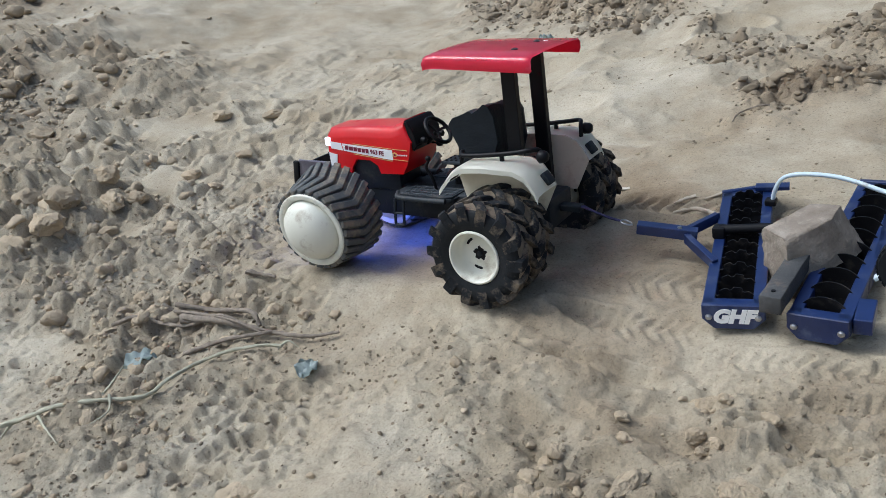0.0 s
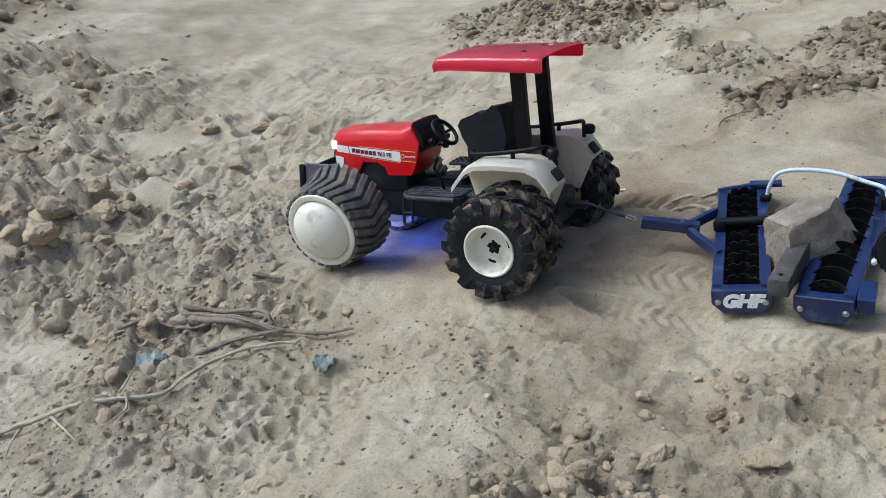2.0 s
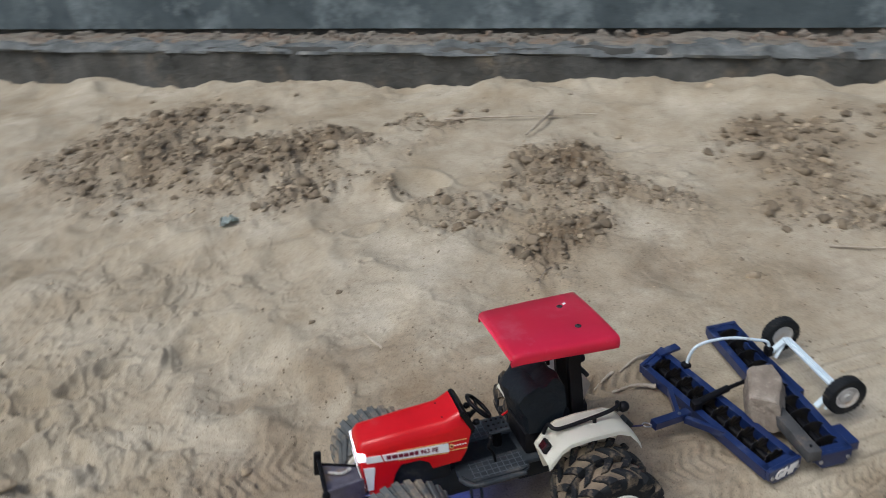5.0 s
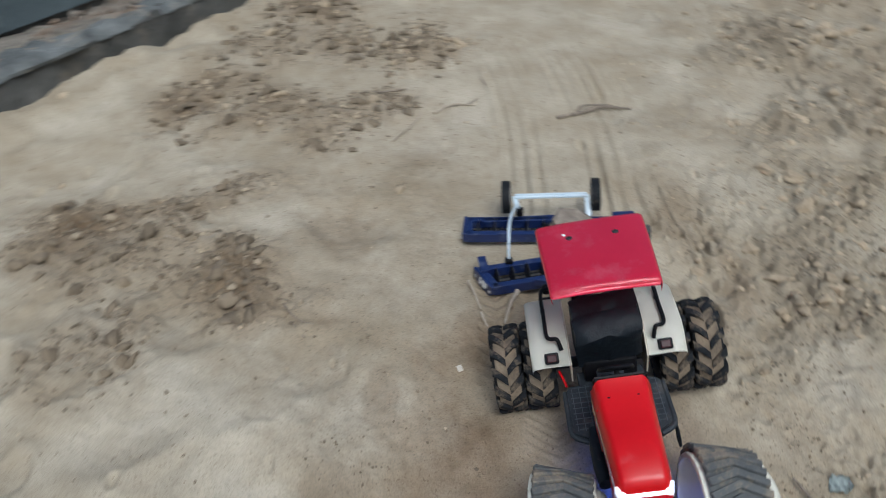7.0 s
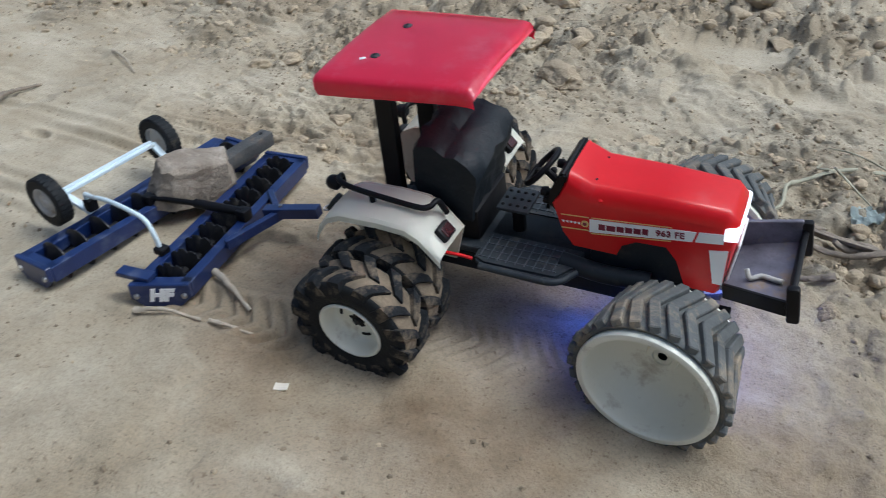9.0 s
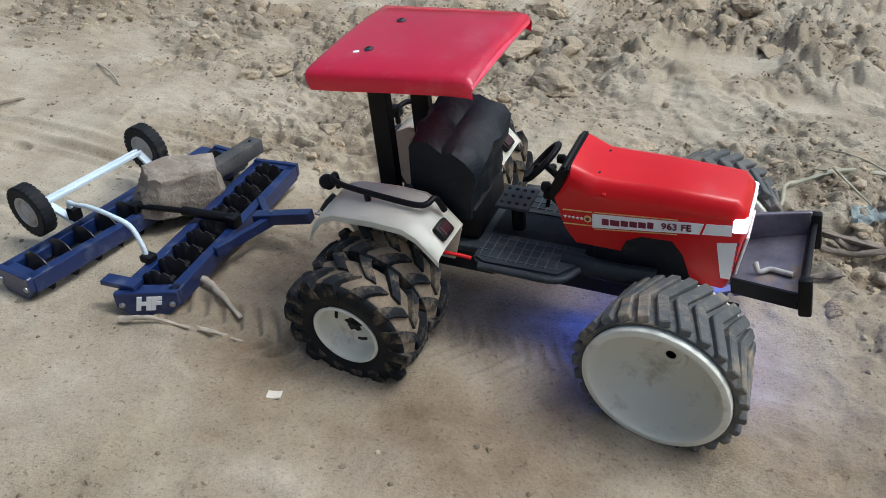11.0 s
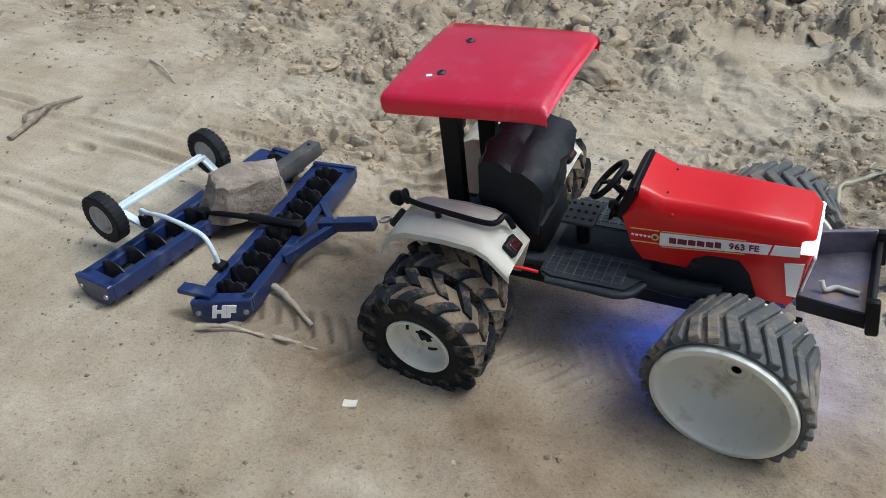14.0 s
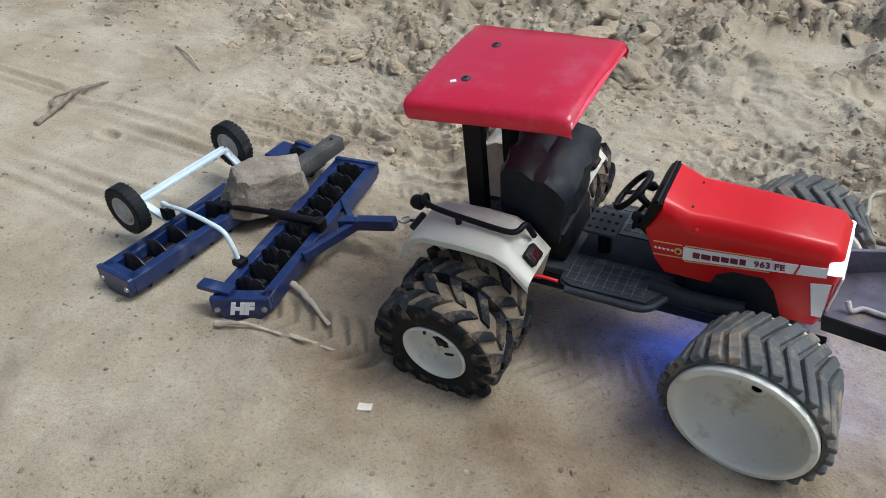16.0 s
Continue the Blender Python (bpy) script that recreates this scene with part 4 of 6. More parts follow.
def chassis():
    bm = bmesh.new()
    box(bm, (0.02, 0, 0.053), (0.10, 0.05, 0.03), None, 0.004)
    part("gearbox", bm, DARK, tractor, "dusty dark grey gearbox", smooth=40)
    bm = bmesh.new()
    box(bm, (0.135, 0, 0.052), (0.15, 0.036, 0.034), None, 0.004)
    part("chassis_beam", bm, DARK, tractor, smooth=40)
    bm = bmesh.new()
    box(bm, (0.175, 0, 0.080), (0.075, 0.040, 0.034), None, 0.003)
    part("engine_block", bm, DARK, tractor, smooth=40)
    bm = bmesh.new()
    tube(bm, [(0, -0.10, 0.042), (0, 0.10, 0.042)], 0.006, 12, 1)
    part("rear_axle", bm, DARK, tractor)
    bm = bmesh.new()
    beam(bm, (0.200, -0.052, 0.048), (0.200, 0.052, 0.048), 0.010, 0.010, 0.002)
    part("front_axle", bm, DARK, tractor)
    bm = bmesh.new()
    tube(bm, [(0.120, -0.026, 0.068), (0.150, -0.028, 0.066), (0.180, -0.026, 0.066)], 0.0065, 12, 4)
    part("exhaust_pipe", bm, DARK, tractor, smooth=60)
    # driver's floor and its two ribbed treads
    bm = bmesh.new()
    box(bm, (0.088, 0, 0.066), (0.090, 0.066, 0.006), None, 0.0015)
    f = part("footplate", bm, FLOORGREY, tractor, "dusty dark grey footplate")
    for s in (1, -1):
        bm = bmesh.new()
        prism(bm, [(0.060, -0.017), (0.062, 0.013), (0.070, 0.0175), (0.123, 0.0165), (0.1325, 0.002), (0.122, -0.017)], -0.003, 0.003, pose(0, s * 0.0300, 0.067, 90 * -s))
        bmesh.ops.bevel(bm, geom=list(bm.edges), offset=0.0018, segments=2, affect='EDGES')
        part("running_board", bm, FLOORGREY, f, "ribbed dark grey running board", smooth=40)
        for k in range(9):
            bm = bmesh.new()
            beam(bm, (0.066 + 0.0066 * k, s * 0.0175, 0.0702), (0.066 + 0.0066 * k, s * (0.043 if 0 < k < 8 else 0.040), 0.0702), 0.0007, 0.0009, 0.0002)
            part("rib", bm, PAD, f)
        for k in range(4):
            bm = bmesh.new()
            beam(bm, (0.064, s * (0.020 + 0.007 * k), 0.0702), (0.121, s * (0.020 + 0.007 * k), 0.0702), 0.0007, 0.0009, 0.0002)
            part("rib", bm, PAD, f)
        bm = bmesh.new()
        tube(bm, [(0.068, s * 0.0478, 0.0668), (0.095, s * 0.0480, 0.0668), (0.122, s * 0.0470, 0.0668), (0.1325, s * 0.033, 0.0668)], 0.0026, 8, 4)
        part("board_edge", bm, FLOORGREY, f, "rounded grey edge of running board", smooth=60)
        if s < 0:
            continue
        bm = bmesh.new()
        tube(bm, [(0.116, s * 0.048, 0.066), (0.1163, s * 0.050, 0.052), (0.1165, s * 0.051, 0.041), (0.1180, s * 0.051, 0.0395), (0.1250, s * 0.051, 0.0395), (0.1265, s * 0.051, 0.041), (0.1265, s * 0.050, 0.052), (0.126, s * 0.048, 0.066)], 0.0015, 8, 4)
        tube(bm, [(0.1163, s * 0.050, 0.0515), (0.1265, s * 0.050, 0.0515)], 0.0013, 8, 1)
        part("step_iron", bm, DARK, f, smooth=60)
    bm = bmesh.new()
    tube(bm, [(0.092, 0.024, 0.070), (0.094, 0.026, 0.082), (0.099, 0.027, 0.092), (0.096, 0.027, 0.100)], 0.0016, 8, 4)
    box(bm, (0.096, 0.027, 0.102), (0.005, 0.005, 0.005), None, 0.002)
    part("gear_lever", bm, BLACK, tractor, smooth=60)
    # pedal plate with studs
    bm = bmesh.new()
    box(bm, (0.0805, -0.0025, 0.093), (0.0235, 0.026, 0.003), None, 0.0012)
    p = part("pedal_plate", bm, FLOORGREY, tractor, "black studded pedal plate", smooth=40)
    for i in range(4):
        for j in range(3):
            bm = bmesh.new()
            lathe(bm, [(0, 0.0013), (0.0012, 0.0009), (0.0017, -0.0004)], 8, pose(0.0722 + 0.0055 * i, -0.0105 + 0.0080 * j, 0.0945, 90))
            part("stud", bm, BLACK, p, smooth=60)
    bm = bmesh.new()
    tube(bm, [(0.0805, -0.003, 0.069), (0.0805, -0.003, 0.092)], 0.005, 10, 1)
    part("pedal_stem", bm, BLACK, p)

    # small coloured lamps under the chassis
    for x, y in ((0.150, -0.010), (0.222, -0.008)):
        bm = bmesh.new()
        box(bm, (x, y, 0.0375), (0.016, 0.008, 0.004), None, 0.0008)
        la = part("lamp_housing", bm, BLACK, tractor, "small black lamp housing under the chassis")
        bm = bmesh.new()
        box(bm, (x, y, 0.0349), (0.012, 0.005, 0.0012), None, 0.0003)
        part("lamp_lens", bm, UNDERLAMP, la, "blue glowing lamp lens")


chassis()


def seat():
    bm = bmesh.new()
    line = [(0.024, 0.092), (0.057, 0.093), (0.0590, 0.112), (0.0655, 0.1245), (0.0665, 0.1325), (0.0600, 0.1400), (0.0500, 0.1452), (0.0450, 0.1462), (0.0415, 0.1450),
            (0.0340, 0.1500), (0.0265, 0.1525), (0.0210, 0.1515), (0.0170, 0.1440), (0.0160, 0.118)]
    n = len(line)
    rows = []
    for k in range(9):
        t = -1 + k / 4
        row = []
        for i, (x, z) in enumerate(line):
            squash = 1 - 0.04 * max(0, abs(t) - 0.7) / 0.3
            dx = 0.0012 * math.sin(7 * t + i * 1.3) + 0.0008 * math.cos(11 * t - i)
            dz = 0.0014 * math.sin(5 * t + i * 2.1)
            row.append(bm.verts.new((0.04 + (x - 0.04) * squash + dx, 0.0315 * t + 0.0012 * math.sin(i * 1.7) * (abs(t) == 1), 0.118 + (z - 0.118) * squash + dz + 0.004 * t)))
        rows.append(row)
    for p, q in zip(rows, rows[1:]):
        for i in range(n):
            bm.faces.new((p[i], p[(i + 1) % n], q[(i + 1) % n], q[i]))
    bm.faces.new(rows[0])
    bm.faces.new(rows[-1])
    bmesh.ops.bevel(bm, geom=[e for e in bm.edges if e.calc_face_angle(0) > 0.35], offset=0.0010, segments=2, affect='EDGES')
    s = part("seat", bm, CLOTH, tractor, "black leathercloth seat block, creased", smooth=45)
    bm = bmesh.new()
    box(bm, (0.030, 0, 0.082), (0.06, 0.052, 0.026), None, 0.003)
    part("seat_base", bm, BLACK, tractor, smooth=40)


seat()


def fender(s):
    """A mudguard: arched top, a skirt on the inner side and a sloping front."""
    line = [(-0.0430, 0.0890), (-0.0395, 0.0965), (-0.0310, 0.1075), (-0.0200, 0.1125), (0.010, 0.1135), (0.0310, 0.1120), (0.0405, 0.1068), (0.0545, 0.0905)]
    bm = bmesh.new()
    rows = []
    for y, dz in ((0.0385, 0.0), (0.064, 0.0005), (0.0735, -0.0005), (0.0757, -0.0025), (0.0762, -0.0065)):
        rows.append([bm.verts.new((x, s * y, z + dz)) for x, z in line])
    for p, q in zip(rows, rows[1:]):
        for i in range(len(line) - 1):
            bm.faces.new((p[i], p[i + 1], q[i + 1], q[i]))
    bmesh.ops.solidify(bm, geom=bm.faces[:], thickness=0.0026)
    f = part("fender", bm, WHITE, tractor, "ivory white mudguard, scuffed", smooth=35)
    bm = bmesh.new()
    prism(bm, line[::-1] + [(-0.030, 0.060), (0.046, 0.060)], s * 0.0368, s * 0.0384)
    part("skirt", bm, SHADED_CREAM, f, "cream inner side of mudguard, shade put into its colour")
    bm = bmesh.new()
    turn = Matrix.Rotation(radians(49), 4, 'Y')
    box(bm, (0.0495, s * 0.0555, 0.0985), (0.011, 0.014, 0.006), turn, 0.0016, 2)
    la = part("marker_lamp", bm, BLACK, f, "black marker lamp with red lens", smooth=40)
    bm = bmesh.new()
    box(bm, (0.0515, s * 0.0555, 0.1003), (0.0075, 0.010, 0.003), turn, 0.001, 2)
    part("lens", bm, LENS, f)
    # hand rail
    bm = bmesh.new()
    tube(bm, [(-0.033, s * 0.045, 0.110), (-0.0325, s * 0.046, 0.121), (-0.028, s * 0.055, 0.1235), (-0.016, s * 0.0575, 0.1215), (0.012, s * 0.0575, 0.1180), (0.034, s * 0.0575, 0.1163), (0.0405, s * 0.0545, 0.1165), (0.0430, s * 0.048, 0.1170), (0.047, s * 0.045, 0.106)], 0.0021, 8, 5)
    r = part("hand_rail", bm, BLACK, f, "black bent-wire hand rail", smooth=60)
    bm = bmesh.new()
    tube(bm, [(-0.002, s * 0.0575, 0.110), (-0.002, s * 0.0575, 0.1195)], 0.0022, 8, 1)
    part("rail_post", bm, BLACK, f, smooth=60)
    bm = bmesh.new()
    lathe(bm, [(0, 0.005), (0.0035, 0.0045), (0.0052, 0.002), (0.0055, -0.003), (0.003, -0.0055), (0, -0.0055)], 16, pose(-0.0375, s * 0.050, 0.117, 0, 0, 90))
    part("work_lamp", bm, BLACK, f, "round black rear work lamp", smooth=50)
    bm = bmesh.new()
    box(bm, (-0.041, s * 0.050, 0.0985), (0.012, 0.011, 0.005), Matrix.Rotation(radians(-52), 4, 'Y'), 0.0015)
    part("rear_lamp", bm, DARK, f, smooth=40)


fender(1)
fender(-1)


def canopy():
    for s in (1, -1):
        bm = bmesh.new()
        dx = 0.008 if s > 0 else 0.003
        vs = beam(bm, (-0.0085 + dx, s * 0.0235, 0.068), (-0.0035 + dx, s * 0.0225, 0.1995), 0.0075, 0.0135, 0.0008, up=(1, 0, 0.1))
        part("canopy_post", bm, BLACK, tractor, "flat black canopy post")
    x0, x1, w, z0 = -0.0325, 0.0768, 0.0535, 0.2005
    bm = bmesh.new()
    prof = [(-w + 0.0012, -0.0135), (-w, -0.0110), (-w, -0.0042), (-w + 0.0014, -0.0014), (-w + 0.0042, -0.0002), (-w * 0.5, 0.0009), (0, 0.0013), (w * 0.5, 0.0009), (w - 0.0042, -0.0002), (w - 0.0014, -0.0014), (w, -0.0042), (w, -0.0110), (w - 0.0012, -0.0135)]
    rows = []
    steps = [(0, 0.985, -0.0004, 0.8), (0.015, 1.0, 0.0004, 1), (0.06, 0.998, 0.0006, 1), (0.25, 0.985, 0.0012, 0.98), (0.5, 0.965, 0.0022, 0.95), (0.88, 0.93, 0.0030, 0.9), (0.955, 0.925, 0.0027, 0.9), (0.985, 0.92, 0.0016, 0.85), (1.0, 0.908, -0.0016, 0.7)]
    rnd = random.Random(3)
    for t, k, dz, deep in steps:
        row = []
        for y, z in prof:
            chip = rnd.uniform(-0.0012, 0.0008) if t == 1.0 else 0
            row.append(bm.verts.new((x0 + (x1 - x0) * t + chip, y * k, z0 + dz + (z * deep if z < -0.003 else z))))
        rows.append(row)
    for p, q in zip(rows, rows[1:]):
        for i in range(len(prof) - 1):
            bm.faces.new((p[i], p[i + 1], q[i + 1], q[i]))
    bmesh.ops.solidify(bm, geom=bm.faces[:], thickness=0.0016)
    c = part("canopy", bm, CRIMSON, tractor, "crimson sheet canopy with rolled sides and chipped front edge", smooth=60)
    bm = bmesh.new()
    tube(bm, [(x1 - 0.0022, -w * 0.89, z0 - 0.0042), (x1 - 0.0016, -w * 0.45, z0 - 0.0026), (x1 - 0.0014, 0, z0 - 0.0022), (x1 - 0.0016, w * 0.45, z0 - 0.0026), (x1 - 0.0022, w * 0.89, z0 - 0.0042)], 0.0021, 8, 5)
    part("rolled_lip", bm, CRIMSON, c, smooth=60)
    bm = bmesh.new()
    lathe(bm, [(0, 0.0012), (0.0023, 0.0012), (0.0026, 0.0)], 12, pose(x1 - 0.0022, w * 0.89, z0 - 0.0042))
    part("lip_end", bm, BLACK, c, "black rolled end")
    for s in (1, -1):
        bm = bmesh.new()
        lathe(bm, [(0, 0.0008), (0.0016, 0.0008), (0.0026, 0.0002), (0.0032, 0.0), (0.0032, -0.0012)], 16, pose(-0.0032, s * 0.0222, 0.2032, 90))
        sc = part("screw", bm, SCREW, c, "dull dark screw")
        bm = bmesh.new()
        lathe(bm, [(0, 0.0010), (0.0012, 0.0010), (0.0012, 0.0)], 6, pose(-0.0032, s * 0.0222, 0.2032, 90))
        part("screw_socket", bm, BLACK, c)
    bm = bmesh.new()
    box(bm, (-0.010, -0.0265, 0.2024), (0.004, 0.0028, 0.0008), Matrix.Rotation(0.5, 4, 'Z'), 0.0003)
    part("paint_chip", bm, DECALWHITE, c)


canopy()


def bumper():
    bm = bmesh.new()
    a, b = prism(bm, [(0.222, -0.020), (0.222, 0.020), (0.262, 0.031), (0.262, -0.031)], -0.002, 0.002, Matrix.Translation((0, 0, 0.0690)) @ Matrix.Rotation(radians(-90), 4, 'X'))
    bmesh.ops.transform(bm, matrix=Matrix.Translation((0.222, 0, 0.0690)) @ Matrix.Rotation(radians(-9), 4, 'Y') @ Matrix.Translation((-0.222, 0, -0.0690)), verts=bm.verts)
    t = part("front_tray", bm, SILVER, tractor, "scuffed silver front weight tray")
    bm = bmesh.new()
    box(bm, (0.2630, 0, 0.0800), (0.0035, 0.066, 0.013), Matrix.Rotation(radians(8), 4, 'Y'), 0.001)
    for s in (1, -1):
        box(bm, (0.2650, s * 0.0325, 0.0790), (0.0075, 0.0055, 0.027), Matrix.Rotation(radians(-8), 4, 'Y'), 0.0016)
    part("front_bumper", bm, BLACK, tractor, "black bumper bar with end blocks", smooth=40)
    for s in (1, -1):
        bm = bmesh.new()
        if s > 0:
            beam(bm, (0.226, 0.0235, 0.080), (0.262, 0.0315, 0.083), 0.0030, 0.022, 0.0012)
        else:
            beam(bm, (0.224, -0.020, 0.067), (0.262, -0.031, 0.0735), 0.0025, 0.011, 0.0005)
        part("tray_edge", bm, SILVER if s > 0 else BLACK, t)
    bm = bmesh.new()
    tube(bm, [(0.235, -0.010, 0.080), (0.238, -0.013, 0.0755), (0.244, -0.010, 0.0765), (0.251, -0.012, 0.0775), (0.257, -0.014, 0.0785)], 0.0017, 8, 5)
    part("cable", bm, GREY, t, "loose grey cable", smooth=60)
    # brake rod and tow bracket
    bm = bmesh.new()
    tube(bm, [(0.044, -0.050, 0.0745), (0.054, -0.047, 0.0720), (0.062, -0.045, 0.0695)], 0.0013, 8, 3)
    part("brake_rod", bm, RED, tractor, "thin red rod below the mudguard", smooth=60)
    bm = bmesh.new()
    box(bm, (-0.040, 0, 0.055), (0.020, 0.012, 0.006), None, 0.001)
    part("tow_bracket", bm, DARK, tractor)


bumper()

# ---------------------------------------------------------------- disc harrow
ex = Vector((1, -0.0228, -0.045)).normalized()
ey = (Vector((0, 1, -0.1125)) - ex * ex.dot(Vector((0, 1, -0.1125)))).normalized()
ez = ex.cross(ey)
LEAN = Matrix((ex, ey, ez)).transposed().to_4x4()
HARROW_M = Matrix.Translation((-0.2038, -0.0009, 0.0309)) @ LEAN
harrow = thing("disc_harrow", "dark blue model disc harrow with two gangs of black discs", "harrow", HARROW_M)


def gang(right, left, width, notched, words_left, words_right, name, skew=0.0):
    """One frame of four bars with its row of discs."""
    a, b = Vector((*right, 0)), Vector((*left, 0))
    d = (b - a).normalized()
    n = Vector((-d.y, d.x, 0)) * -1  # ahead
    bm = bmesh.new()
    h = width / 2 - 0.0045
    for s in (1, -1):
        beam(bm, a + n * h * s + d * (skew * h * s) - Vector((0, 0, 0.007)), b + n * h * s - Vector((0, 0, 0.007)), 0.009, 0.014, 0.0008)
    f = part(name, bm, BLUE, harrow, "dark blue gang frame, paint worn at the edges")
    for c, sgn in ((a, -1), (b, 1)):
        bm = bmesh.new()
        slant = (n + d * skew if sgn < 0 else n)
        face = Vector((0, 0, 1)).cross(slant.normalized()) * -1
        face = face if face.dot(d * sgn) > 0 else -face
        m = Matrix.Translation(c) @ Matrix((slant.normalized(), face, Vector((0, 0, 1)))).transposed().to_4x4()
        w = width / 2 * slant.length
        pa, pb = prism(bm, [(-w, 0.0015), (w, 0.0015), (w, -0.011), (w * 0.62, -0.0195), (-w * 0.62, -0.0195), (-w, -0.011)], 0.0, 0.005, m)
        bmesh.ops.bevel(bm, geom=list(bm.edges), offset=0.0007, segments=1, affect='EDGES')
        pl = part("end_plate", bm, BLUE, f)
        for k in (-1, 1):
            bm = bmesh.new()
            lathe(bm, [(0, 0.0018), (0.0013, 0.0018), (0.0024, 0.0010), (0.0026, -0.0004)], 12, m @ pose(k * (w - 0.005), 0.005, -0.009))
            part("bolt", bm, STEEL, f, "bright bolt head")
        words = words_left if sgn > 0 else words_right
        if words:
            # letters face outwards
            out = face
            right_dir = Vector((0, 0, 1)).cross(out).normalized()
            r = Matrix((right_dir, Vector((0, 0, 1)), out)).transposed().to_4x4()
            lettering("painted_letters", words, 0.0152, Matrix.Translation(c + out * 0.0055 + Vector((0, 0, -0.0085))) @ r, DECALWHITE, f, 0.0003, 0.25)
        bm = bmesh.new()
        box(bm, c + Vector((0, 0, -0.004)) - d * sgn * 0.004, (2 * w * 0.98, 0.008, 0.008), Matrix((slant.normalized(), face * sgn, Vector((0, 0, 1)))).transposed().to_4x4(), 0.0006)
        part("cross_bar", bm, BLUE, f)
    bm = bmesh.new()
    tube(bm, [a + Vector((0, 0, -0.0105)), b + Vector((0, 0, -0.0105))], 0.0025, 8, 1)
    part("disc_axle", bm, BLACK, f)
    count = 10
    for k in range(count):
        t = (k + 0.7) / (count + 0.4)
        c = a.lerp(b, t) + Vector((0, 0, -0.0105))
        bm = bmesh.new()
        m = Matrix.Translation(c) @ Matrix((n, d, Vector((0, 0, 1)))).transposed().to_4x4()
        cut = (lambda ang: 1 - 0.14 * max(0.0, math.sin(ang * 10)) ** 0.5) if notched else None
        lathe(bm, [(0.0, -0.0030), (0.007, -0.0024), (0.0178, 0.0014), (0.0178, 0.0022), (0.007, -0.0012), (0.0, -0.0018)], 60 if notched else 28, m, cut)
        part("disc", bm, DISC, f, "notched black disc" if notched else "plain black dished disc", smooth=50)
    for k in range(count - 1):
        t = (k + 1.2) / (count + 0.4)
        c = a.lerp(b, t) + Vector((0, 0, -0.0105))
        bm = bmesh.new()
        lathe(bm, [(0.0045, -0.007), (0.0045, 0.007)], 10, Matrix.Translation(c) @ Matrix((n, d, Vector((0, 0, 1)))).transposed().to_4x4())
        part("spacer", bm, BLACK, f)
    return f


front = gang((0.0352, -0.120), (-0.001, 0.086), 0.0450, True, "GHF", "HF", "front_gang", 0.31)
rear = gang((-0.0771, -0.1433), (-0.060, 0.089), 0.041, False, "", "", "rear_gang")


